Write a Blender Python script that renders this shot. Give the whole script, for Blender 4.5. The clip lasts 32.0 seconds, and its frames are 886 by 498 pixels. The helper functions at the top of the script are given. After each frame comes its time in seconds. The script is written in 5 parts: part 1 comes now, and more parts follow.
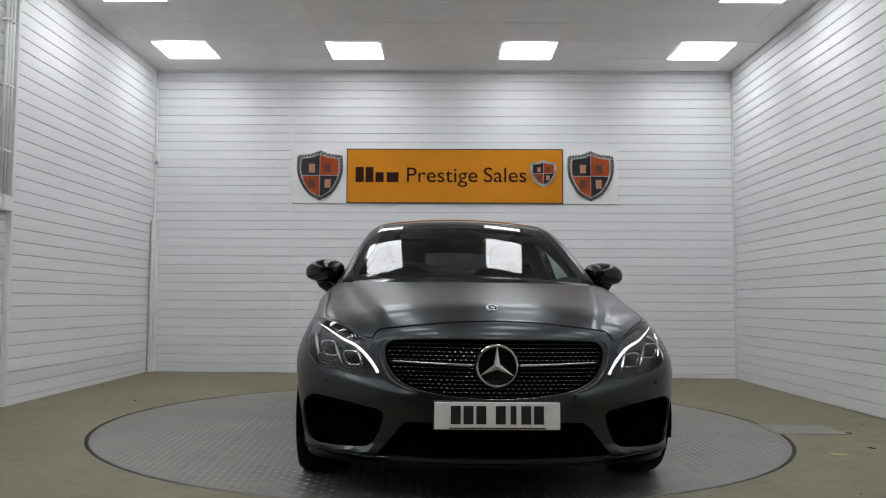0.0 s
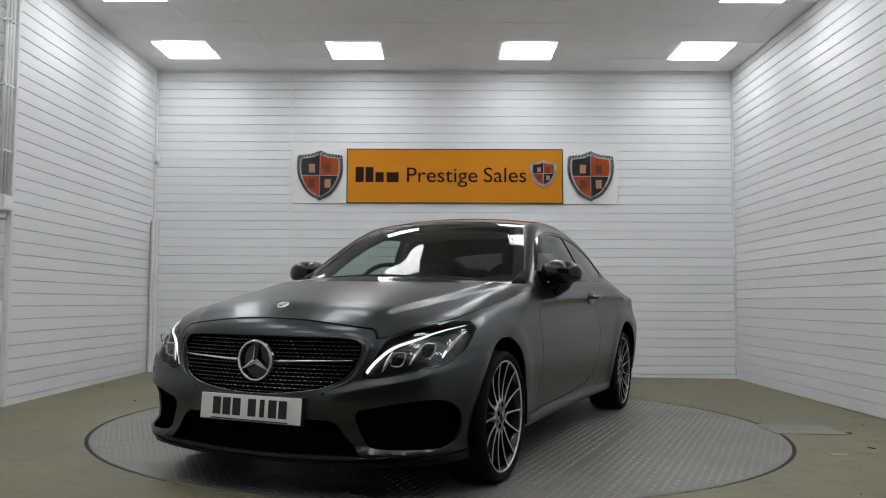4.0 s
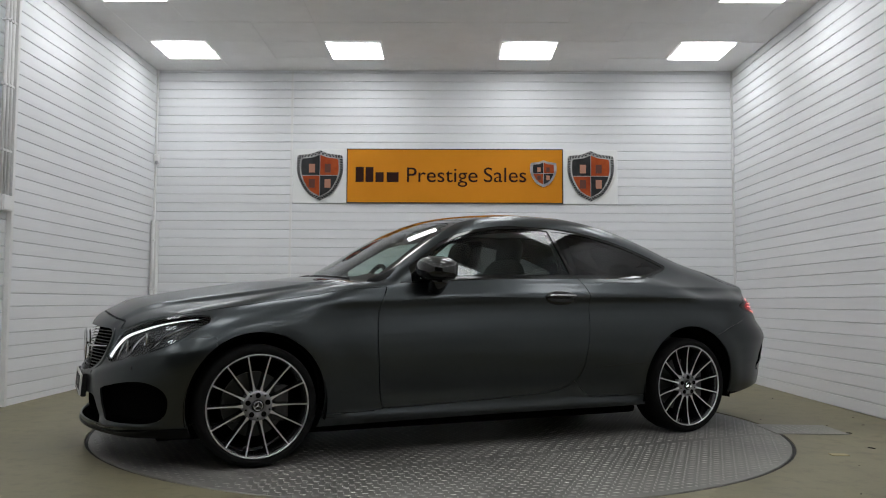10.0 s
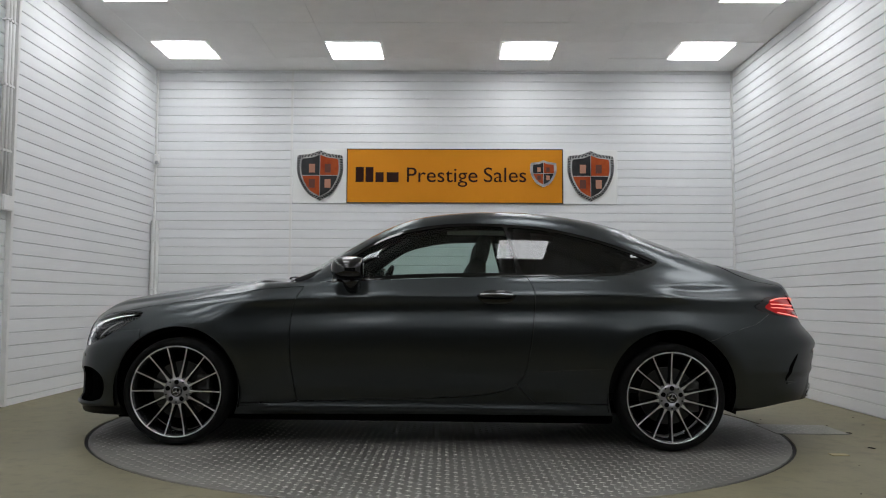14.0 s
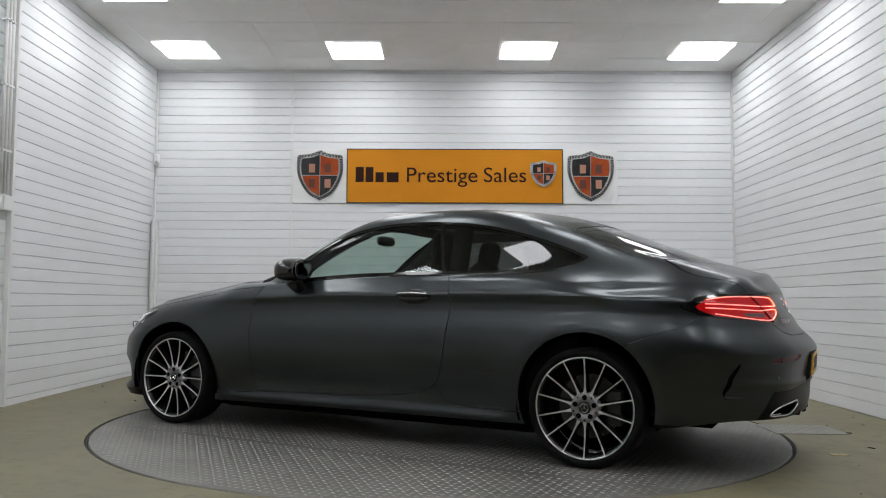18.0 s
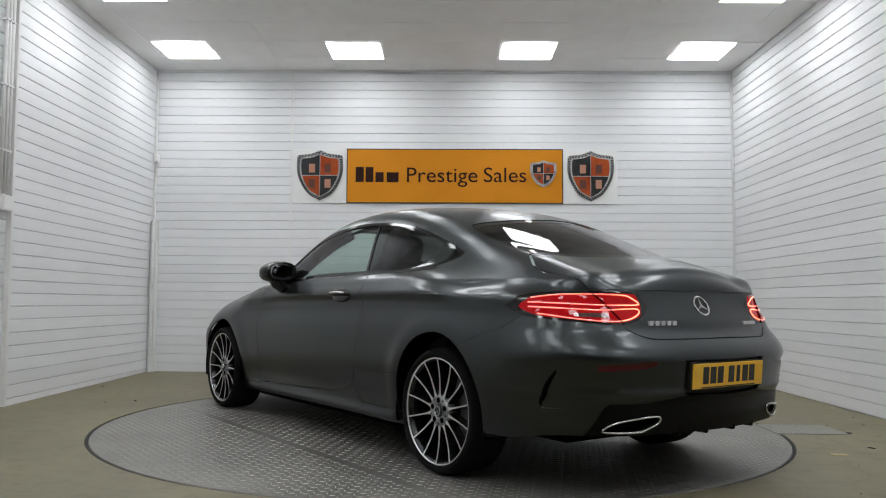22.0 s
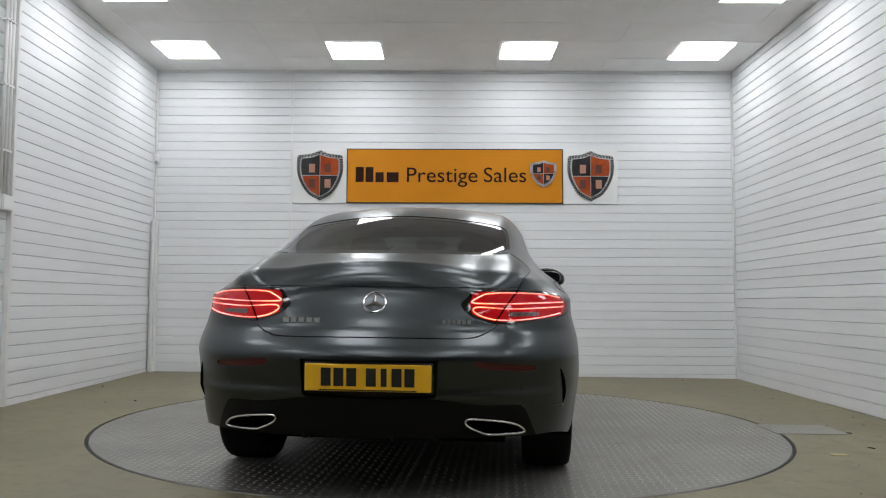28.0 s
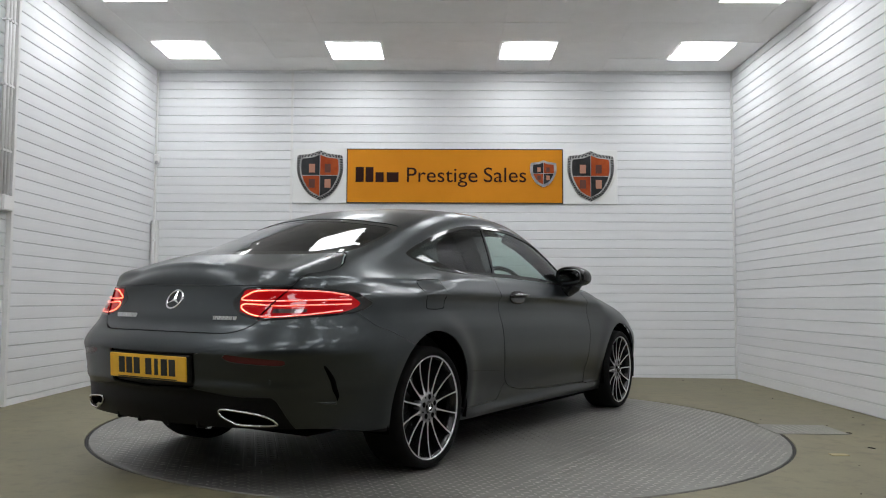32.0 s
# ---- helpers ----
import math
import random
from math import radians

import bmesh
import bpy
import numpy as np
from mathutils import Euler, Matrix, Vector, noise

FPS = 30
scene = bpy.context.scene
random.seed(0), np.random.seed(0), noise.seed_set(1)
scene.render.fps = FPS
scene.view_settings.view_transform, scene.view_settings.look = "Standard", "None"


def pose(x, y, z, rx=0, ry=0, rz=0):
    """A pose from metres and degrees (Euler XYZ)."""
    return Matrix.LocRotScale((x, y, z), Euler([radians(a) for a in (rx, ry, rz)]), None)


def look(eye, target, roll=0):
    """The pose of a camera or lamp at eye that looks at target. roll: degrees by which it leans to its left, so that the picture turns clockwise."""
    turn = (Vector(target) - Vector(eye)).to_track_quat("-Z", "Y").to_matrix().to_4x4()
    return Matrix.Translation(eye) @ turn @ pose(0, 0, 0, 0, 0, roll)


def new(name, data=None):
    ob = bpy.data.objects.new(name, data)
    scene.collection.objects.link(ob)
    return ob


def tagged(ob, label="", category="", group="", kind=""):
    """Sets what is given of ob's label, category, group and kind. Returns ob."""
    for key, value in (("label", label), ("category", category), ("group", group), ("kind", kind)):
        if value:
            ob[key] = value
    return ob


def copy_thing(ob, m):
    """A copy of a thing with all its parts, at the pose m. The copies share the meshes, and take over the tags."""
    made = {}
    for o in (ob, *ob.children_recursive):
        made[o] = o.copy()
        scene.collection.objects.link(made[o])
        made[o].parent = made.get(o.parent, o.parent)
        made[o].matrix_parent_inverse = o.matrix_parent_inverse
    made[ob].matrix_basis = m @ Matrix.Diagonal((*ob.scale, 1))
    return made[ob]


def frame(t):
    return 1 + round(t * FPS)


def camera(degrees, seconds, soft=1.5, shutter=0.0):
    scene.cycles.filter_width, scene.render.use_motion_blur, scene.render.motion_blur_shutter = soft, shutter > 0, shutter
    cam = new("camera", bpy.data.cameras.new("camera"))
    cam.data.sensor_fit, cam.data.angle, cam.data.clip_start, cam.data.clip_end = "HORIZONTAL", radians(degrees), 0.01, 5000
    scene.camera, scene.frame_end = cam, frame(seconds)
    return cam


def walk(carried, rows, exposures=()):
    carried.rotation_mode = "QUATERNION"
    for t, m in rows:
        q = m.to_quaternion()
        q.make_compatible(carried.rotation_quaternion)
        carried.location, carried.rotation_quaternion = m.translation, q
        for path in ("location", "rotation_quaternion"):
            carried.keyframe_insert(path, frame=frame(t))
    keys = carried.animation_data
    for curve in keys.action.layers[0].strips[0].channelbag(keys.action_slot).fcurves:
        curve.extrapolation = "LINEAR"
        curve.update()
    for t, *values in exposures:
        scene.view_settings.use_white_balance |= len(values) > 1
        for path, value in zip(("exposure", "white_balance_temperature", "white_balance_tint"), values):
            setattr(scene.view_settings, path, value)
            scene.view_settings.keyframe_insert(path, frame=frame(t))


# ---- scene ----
# ---------- camera: it stands still on a tripod ----------
SECONDS = 32.0
cam = camera(57.48, SECONDS, soft=1.1)
EYE = Vector((0.0472, -5.6574, 0.8278))
YAW, PITCH, ROLL = radians(-0.375), radians(3.7907), 0.2626
AHEAD = Vector((math.sin(YAW) * math.cos(PITCH), math.cos(YAW) * math.cos(PITCH), math.sin(PITCH)))
walk(cam, [(0.0, look(EYE, EYE + AHEAD, ROLL)), (SECONDS, look(EYE, EYE + AHEAD, ROLL))], [(0.0, 0.0), (14.5, 0.0), (18.5, 0.22), (SECONDS, 0.22)])

# ---------- world and light: a closed room lit by flat ceiling panels ----------
world = bpy.data.worlds.new("world")
scene.world = world
world.use_nodes = True
world.node_tree.nodes["Background"].inputs[0].default_value = (0.05, 0.05, 0.055, 1)
world.node_tree.nodes["Background"].inputs[1].default_value = 0.2
PANEL_GLOW = 9.9

# ---------- the room's measures ----------
X_LEFT, X_RIGHT, Y_BACK, Y_FRONT, Z_CEIL = -3.300, 3.279, 3.449, -8.2, 3.478
SLOPE_X, SLOPE_Y = -0.00786, 0.00575          # the concrete falls a little to one side
TILT = pose(0, 0, 0, math.degrees(SLOPE_Y), -math.degrees(SLOPE_X), 0)
DISC_R = 2.235


def ground_z(x, y):
    return SLOPE_X * x + SLOPE_Y * y


# ---------- mesh helpers ----------
def part(name, bm, material, parent=None, label="", smooth=False):
    """Link a bmesh (or a ready mesh) as one mesh object under parent."""
    if isinstance(bm, bpy.types.Mesh):
        me = bm
    else:
        me = bpy.data.meshes.new(name)
        bm.to_mesh(me)
        bm.free()
    if not me.materials:
        me.materials.append(material)
    if smooth:
        me.polygons.foreach_set("use_smooth", [True] * len(me.polygons))
    ob = new(name, me)
    if parent is not None:
        ob.parent = parent
    if label:
        tagged(ob, label)
    return ob


def group_of(name, label, category, m=None, group="", kind=""):
    ob = new(name)
    ob.empty_display_size = 0.1
    if m is not None:
        ob.matrix_basis = m
    return tagged(ob, label, category, group, kind)


def box(x0, x1, y0, y1, z0, z1, bevel=0.0, seg=2):
    bm = bmesh.new()
    bmesh.ops.create_cube(bm, size=1.0, matrix=Matrix.LocRotScale(((x0 + x1) / 2, (y0 + y1) / 2, (z0 + z1) / 2), None, (x1 - x0, y1 - y0, z1 - z0)))
    if bevel:
        bmesh.ops.bevel(bm, geom=bm.edges[:], offset=bevel, segments=seg, profile=0.6, affect="EDGES")
    return bm


def add_box(bm, x0, x1, y0, y1, z0, z1):
    bmesh.ops.create_cube(bm, size=1.0, matrix=Matrix.LocRotScale(((x0 + x1) / 2, (y0 + y1) / 2, (z0 + z1) / 2), None, (x1 - x0, y1 - y0, z1 - z0)))
    return bm


def lathe(profile, n=48, axis="Y", closed=False):
    """Turn a profile of (radius, along) about an axis."""
    bm = bmesh.new()
    rings = []
    for r, a in profile:
        ring = []
        for k in range(n):
            t = 2 * math.pi * k / n
            c, s = r * math.cos(t), r * math.sin(t)
            ring.append(bm.verts.new({"Y": (c, a, s), "Z": (c, s, a), "X": (a, c, s)}[axis]))
        rings.append(ring)
    pairs = list(zip(rings, rings[1:])) + ([(rings[-1], rings[0])] if closed else [])
    for a, b in pairs:
        for k in range(n):
            bm.faces.new((a[k], a[(k + 1) % n], b[(k + 1) % n], b[k]))
    bmesh.ops.recalc_face_normals(bm, faces=bm.faces[:])
    return bm


def tube(points, radius, n=8, closed=False):
    """A round bar along points."""
    bm = bmesh.new()
    pts = [Vector(q) for q in points]
    rings = []
    count = len(pts)
    up = Vector((0.13, 0.21, 1)).normalized()
    for i, q in enumerate(pts):
        a = pts[(i - 1) % count] if closed or i else pts[i]
        b = pts[(i + 1) % count] if closed or i < count - 1 else pts[i]
        d = (b - a).normalized()
        side = d.cross(up)
        if side.length < 1e-4:
            side = d.cross(Vector((1, 0, 0)))
        side.normalize()
        top = side.cross(d)
        r = radius[i] if isinstance(radius, (list, tuple)) else radius
        rings.append([bm.verts.new(q + side * (r * math.cos(2 * math.pi * k / n)) + top * (r * math.sin(2 * math.pi * k / n))) for k in range(n)])
    for i in range(count if closed else count - 1):
        a, b = rings[i], rings[(i + 1) % count]
        for k in range(n):
            bm.faces.new((a[k], a[(k + 1) % n], b[(k + 1) % n], b[k]))
    if not closed:
        bm.faces.new(rings[0][::-1])
        bm.faces.new(rings[-1])
    bmesh.ops.recalc_face_normals(bm, faces=bm.faces[:])
    return bm


def mesh_of(name, verts, faces):
    me = bpy.data.meshes.new(name)
    me.from_pydata(verts, [], faces)
    return me


# ---------- materials ----------
def material(name, color, rough=0.5, metal=0.0, coat=0.0, coat_rough=0.03, spec=0.5):
    m = bpy.data.materials.new(name)
    m.use_nodes = True
    b = m.node_tree.nodes["Principled BSDF"]
    b.inputs["Base Color"].default_value = (*color, 1)
    b.inputs["Roughness"].default_value = rough
    b.inputs["Metallic"].default_value = metal
    b.inputs["Specular IOR Level"].default_value = spec
    b.inputs["Coat Weight"].default_value = coat
    b.inputs["Coat Roughness"].default_value = coat_rough
    return m


def node(m, kind, **values):
    n = m.node_tree.nodes.new(kind)
    for k, v in values.items():
        n.inputs[k].default_value = v
    return n


def vary(m, scale, low, high, detail=6.0, space="Object", stretch=(1, 1, 1), rough=None, bump=0.0, bump_scale=None, second=None, island=False):
    """Mottle the base colour between low and high, at one or two scales, with roughness and fine relief."""
    t = m.node_tree
    b = t.nodes["Principled BSDF"]
    co = t.nodes.new("ShaderNodeTexCoord")
    mp = t.nodes.new("ShaderNodeMapping")
    mp.inputs["Scale"].default_value = stretch
    t.links.new(co.outputs[space], mp.inputs["Vector"])
    n = node(m, "ShaderNodeTexNoise", Scale=scale, Detail=detail, Roughness=0.6)
    t.links.new(mp.outputs["Vector"], n.inputs["Vector"])
    ramp = t.nodes.new("ShaderNodeValToRGB")
    ramp.color_ramp.elements[0].position, ramp.color_ramp.elements[1].position = 0.3, 0.7
    ramp.color_ramp.elements[0].color, ramp.color_ramp.elements[1].color = (*low, 1), (*high, 1)
    t.links.new(n.outputs["Fac"], ramp.inputs["Fac"])
    out = ramp.outputs["Color"]
    if second:
        s2, amount, color = second
        n2 = node(m, "ShaderNodeTexNoise", Scale=s2, Detail=4.0, Roughness=0.7)
        t.links.new(mp.outputs["Vector"], n2.inputs["Vector"])
        r2 = t.nodes.new("ShaderNodeMapRange")
        r2.inputs["From Min"].default_value, r2.inputs["From Max"].default_value = 0.5, 0.75
        r2.inputs["To Max"].default_value = amount
        t.links.new(n2.outputs["Fac"], r2.inputs["Value"])
        mix = t.nodes.new("ShaderNodeMix")
        mix.data_type = "RGBA"
        mix.inputs["B"].default_value = (*color, 1)
        t.links.new(r2.outputs["Result"], mix.inputs["Factor"])
        t.links.new(out, mix.inputs["A"])
        out = mix.outputs["Result"]
    if island:
        info = t.nodes.new("ShaderNodeObjectInfo")
        hsv = t.nodes.new("ShaderNodeHueSaturation")
        r3 = t.nodes.new("ShaderNodeMapRange")
        r3.inputs["To Min"].default_value, r3.inputs["To Max"].default_value = 0.965, 1.03
        t.links.new(info.outputs["Random"], r3.inputs["Value"])
        t.links.new(r3.outputs["Result"], hsv.inputs["Value"])
        t.links.new(out, hsv.inputs["Color"])
        out = hsv.outputs["Color"]
    t.links.new(out, b.inputs["Base Color"])
    if rough:
        r = t.nodes.new("ShaderNodeMapRange")
        r.inputs["To Min"].default_value, r.inputs["To Max"].default_value = rough
        t.links.new(n.outputs["Fac"], r.inputs["Value"])
        t.links.new(r.outputs["Result"], b.inputs["Roughness"])
    if bump:
        n3 = node(m, "ShaderNodeTexNoise", Scale=bump_scale or scale * 8, Detail=4.0)
        t.links.new(mp.outputs["Vector"], n3.inputs["Vector"])
        bp = t.nodes.new("ShaderNodeBump")
        bp.inputs["Strength"].default_value, bp.inputs["Distance"].default_value = bump, 0.004
        t.links.new(n3.outputs["Fac"], bp.inputs["Height"])
        t.links.new(bp.outputs["Normal"], b.inputs["Normal"])
    return m


def glow(name, color, strength):
    m = bpy.data.materials.new(name)
    m.use_nodes = True
    b = m.node_tree.nodes["Principled BSDF"]
    b.inputs["Base Color"].default_value = (0.8, 0.8, 0.8, 1)
    b.inputs["Emission Color"].default_value = (*color, 1)
    b.inputs["Emission Strength"].default_value = strength
    return m


CLADDING = vary(material("white_plastic_cladding", (0.78, 0.79, 0.80), 0.32, spec=0.4), 2.2, (0.74, 0.75, 0.765), (0.80, 0.81, 0.82), stretch=(0.4, 0.4, 6), rough=(0.36, 0.52), second=(7.0, 0.10, (0.62, 0.61, 0.57)), bump=0.05, bump_scale=20, island=True)
GROOVE = material("grey_joint", (0.60, 0.61, 0.62), 0.8)
CEILING = vary(material("white_ceiling_tile", (0.74, 0.735, 0.725), 0.9), 3.0, (0.82, 0.815, 0.805), (0.88, 0.875, 0.865), rough=(0.85, 0.95), bump=0.15, bump_scale=180)
PANEL = glow("lit_diffuser", (0.965, 0.983, 1.015), PANEL_GLOW)
PANEL_RIM = material("white_lamp_frame", (0.8, 0.8, 0.79), 0.4)
CONCRETE = vary(material("olive_painted_concrete", (0.27, 0.24, 0.165), 0.5), 1.1, (0.128, 0.114, 0.064), (0.226, 0.202, 0.124), rough=(0.42, 0.68), second=(8.0, 0.8, (0.105, 0.093, 0.058)), bump=0.2, bump_scale=45)
STEEL = vary(material("worn_tread_plate", (0.22, 0.215, 0.20), 0.5, 0.45), 1.3, (0.150, 0.145, 0.131), (0.255, 0.247, 0.226), rough=(0.36, 0.55), second=(5.0, 0.6, (0.11, 0.105, 0.09)), bump=0.1, bump_scale=120)
BRIGHT_STEEL = vary(material("polished_tread_bars", (0.40, 0.39, 0.37), 0.42, 0.5), 1.6, (0.29, 0.281, 0.257), (0.50, 0.486, 0.45), rough=(0.38, 0.55))
BLACK_GAP = material("black_rubber_gap", (0.012, 0.012, 0.012), 0.8)
WHITE_PLASTIC = vary(material("white_plastic", (0.75, 0.75, 0.74), 0.4), 5.0, (0.72, 0.72, 0.71), (0.78, 0.78, 0.77), rough=(0.3, 0.45))
GREY_PLASTIC = material("grey_plastic", (0.35, 0.35, 0.35), 0.5)

# ---------- floor ----------
floor = group_of("floor", "olive painted concrete floor with scuffs and stains", "floor", TILT, kind="structure")
bm = bmesh.new()
N = 96
outer = []
inner = []
for k in range(N):
    a = 2 * math.pi * k / N
    c, s = math.cos(a), math.sin(a)
    inner.append(bm.verts.new((c * (DISC_R + 0.022), s * (DISC_R + 0.022), 0)))
    f = 3.25 / max(abs(c), abs(s))
    outer.append(bm.verts.new((c * f, s * f, 0)))
for k in range(N):
    bm.faces.new((inner[k], outer[k], outer[(k + 1) % N], inner[(k + 1) % N]))
low = bmesh.ops.extrude_edge_only(bm, edges=[e for e in bm.edges if e.verts[0] in inner and e.verts[1] in inner])
for v in [g for g in low["geom"] if isinstance(g, bmesh.types.BMVert)]:
    v.co.z = -0.12
for x0, x1, y0, y1 in ((-3.6, 3.6, 3.25, 3.7), (-3.6, -3.25, -3.25, 3.25), (3.25, 3.6, -3.25, 3.25), (-3.6, 3.6, -8.5, -3.25)):
    bm.faces.new([bm.verts.new(q) for q in ((x0, y0, 0), (x1, y0, 0), (x1, y1, 0), (x0, y1, 0))])
bmesh.ops.recalc_face_normals(bm, faces=bm.faces[:])
for f in bm.faces:
    if abs(f.normal.z) > 0.5 and f.normal.z < 0:
        f.normal_flip()
part("concrete_slab", bm, CONCRETE, floor)
part("pit_bottom", lathe([(0.02, -0.118), (DISC_R + 0.03, -0.118)], 64, "Z"), BLACK_GAP, floor)

# ---------- turntable ----------
turntable = group_of("turntable", "round steel tread-plate vehicle turntable set flush in the floor", "turntable", TILT)
part("deck", lathe([(0.01, 0.0), (DISC_R - 0.004, 0.0), (DISC_R, -0.004), (DISC_R, -0.05), (DISC_R - 0.1, -0.05)], 128, "Z"), STEEL, turntable)
part("edge_ring", lathe([(DISC_R + 0.003, -0.05), (DISC_R + 0.003, -0.006), (DISC_R + 0.019, -0.006), (DISC_R + 0.019, -0.05)], 128, "Z"), BLACK_GAP, turntable, "black rubber edge")


def tread_bars(x0, x1, y0, y1, turned, inside):
    """Raised lens-shaped bars of a tread plate, crosswise by turns."""
    pitch = 0.043
    verts, faces = [], []
    nx, ny = int((x1 - x0) / pitch), int((y1 - y0) / pitch)
    for i in range(nx):
        for j in range(ny):
            x, y = x0 + (i + 0.5) * pitch, y0 + (j + 0.5) * pitch
            if not inside(x, y):
                continue
            a = radians(45 + 90 * ((i + j) % 2)) + turned
            c, s = math.cos(a), math.sin(a)
            k = len(verts)
            for u, v, h in ((-0.017, 0, 0), (0, -0.0055, 0), (0.017, 0, 0), (0, 0.0055, 0), (-0.008, 0, 0.0022), (0.008, 0, 0.0022)):
                verts.append((x + c * u - s * v, y + s * u + c * v, h + 0.0005))
            faces += [(k, k + 1, k + 4), (k + 1, k + 5, k + 4), (k + 1, k + 2, k + 5), (k + 2, k + 3, k + 5), (k + 3, k + 4, k + 5), (k + 3, k, k + 4)]
    return verts, faces


sheets = [(-2.3, -1.25), (-1.245, -0.005), (0.0, 1.24), (1.245, 2.3)]
for n, (y0, y1) in enumerate(sheets):
    v, f = tread_bars(-2.3, 2.3, y0, y1, 0.35 * (n % 2), lambda x, y: x * x + y * y < (DISC_R - 0.03) ** 2)
    tagged(part("tread_relief", mesh_of("tread_relief", v, f), BRIGHT_STEEL, turntable), kind="stuff")

# ---------- walls of horizontal cladding boards ----------
BOARD = 0.1004


def clad_wall(name, label, length, at, z0=0.0, z1=Z_CEIL, gaps=(), first=0.032, thickness=0.12):
    """A wall of tongue-and-groove boards. Local x runs along it, local -y faces the room."""
    w = group_of(name, label, "wall", at, kind="structure")
    part("backing", box(0, length, 0.010, thickness, z0 - 0.05, z1), GROOVE, w)
    tops = [z1]
    while tops[-1] - z0 > BOARD * 0.3:
        tops.append(z1 - first - (len(tops) - 1) * BOARD)
    cuts = [0.0, *gaps, length]
    for a, b in zip(cuts, cuts[1:]):
        shared = {}
        for top, below in zip(tops, tops[1:]):
            bot = max(z0 - 0.04, below + 0.0037)
            hgt = round(top - bot, 4)
            if hgt < 0.02:
                continue
            if hgt not in shared:
                prof = [(0.0, 0.010), (0.0, 0.003), (0.003, 0.0), (hgt - 0.006, 0.0), (hgt - 0.0015, 0.005), (hgt, 0.010)]
                v = [(x, y, -z) for x in (a + 0.002, b - 0.002) for z, y in prof]
                m = len(prof)
                shared[hgt] = mesh_of("board", v, [(j, j + 1, m + j + 1, m + j) for j in range(m - 1)])
                shared[hgt].materials.append(CLADDING)
            o = part("board", shared[hgt], CLADDING, w)
            o.location = (0, 0, top)
    return w


wall_back = clad_wall("wall_back", "white horizontal plastic cladding wall with thin shadow lines", X_RIGHT - X_LEFT, pose(X_LEFT, Y_BACK, 0), gaps=(1.555,))
wall_right = clad_wall("wall_right", "white horizontal plastic cladding side wall with lamp reflections", Y_BACK - Y_FRONT, pose(X_RIGHT, Y_BACK, 0, 0, 0, -90), first=0.088)
LEFT_END = 0.49
wall_left = clad_wall("wall_left", "white horizontal plastic cladding side wall with lamp reflections", Y_BACK - LEFT_END, pose(X_LEFT, LEFT_END, 0, 0, 0, 90), first=0.088)
wall_left_front = clad_wall("wall_left_front", "white cladding wall set back behind the pipes", LEFT_END - Y_FRONT, pose(X_LEFT - 0.03, Y_FRONT, 0, 0, 0, 90))
# Unseen wall, added and kept dark so that the car's sides reflect little light.
wall_front = group_of("wall_front", "unseen dark grey wall behind the tripod, added for dark car reflections", "wall", kind="structure")
part("backdrop", box(X_LEFT - 0.2, X_RIGHT + 0.2, Y_FRONT - 0.15, Y_FRONT, -0.1, Z_CEIL), vary(material("dark_reflected_grey", (0.035, 0.035, 0.035), 0.7, spec=0.2), 2.0, (0.028, 0.028, 0.028), (0.042, 0.042, 0.042)), wall_front)

# ---------- ceiling and its lamps ----------
TILE_X, TILE_Y = 0.603, 0.560
# The row at -5.75 is unseen, added at the same pitch for flank highlights.
lamp_spots = [(x, y - (0.07 if abs(x) < 1 and y < 2 else 0)) for y in (2.69, 1.01, -0.68, -2.37, -4.06, -5.75) for x in (-2.716, -0.937, 0.872, 2.690)]
bm = bmesh.new()
add_box(bm, X_LEFT - 0.2, X_RIGHT + 0.2, Y_FRONT - 0.1, Y_BACK + 0.12, Z_CEIL + 0.012, Z_CEIL + 0.1)
x = -0.937 + TILE_X / 2 - 12 * TILE_X
tile_x = []
while x < X_RIGHT:
    if x > X_LEFT - TILE_X:
        tile_x.append(x)
    x += TILE_X
y = 2.685 + TILE_Y / 2 + TILE_Y
tile_y = []
while y > Y_FRONT:
    tile_y.append(y)
    y -= TILE_Y
for x in tile_x:
    for y in tile_y:
        a0, a1, b0, b1 = max(x + 0.0007, X_LEFT), min(x + TILE_X - 0.0007, X_RIGHT), max(y - TILE_Y + 0.003, Y_FRONT), min(y - 0.003, Y_BACK)
        if a1 - a0 < 0.02 or b1 - b0 < 0.02:
            continue
        dz = random.uniform(-0.0015, 0.0015)
        add_box(bm, a0, a1, b0, b1, Z_CEIL + dz, Z_CEIL + 0.008)
ceiling = tagged(part("ceiling", bm, CEILING), "off-white suspended ceiling of square tiles with fine joints", "ceiling", kind="structure")

lamp = group_of("ceiling_light", "square flat panel ceiling light, glowing white", "ceiling light", group="ceiling panel lights")
bm = bmesh.new()
h = 0.283
for x0, x1, y0, y1 in ((-h, h, -h, -h + 0.008), (-h, h, h - 0.008, h), (-h, -h + 0.008, -h + 0.008, h - 0.008), (h - 0.008, h, -h + 0.008, h - 0.008)):
    add_box(bm, x0, x1, y0, y1, -0.014, -0.002)
part("frame", bm, PANEL_RIM, lamp)
part("diffuser", box(-h + 0.008, h - 0.008, -h + 0.008, h - 0.008, -0.010, -0.003), PANEL, lamp)
for n, (x, y) in enumerate(lamp_spots):
    at = pose(x, y, Z_CEIL - 0.001)
    if n == 0:
        lamp.matrix_basis = at
    else:
        copy_thing(lamp, at)

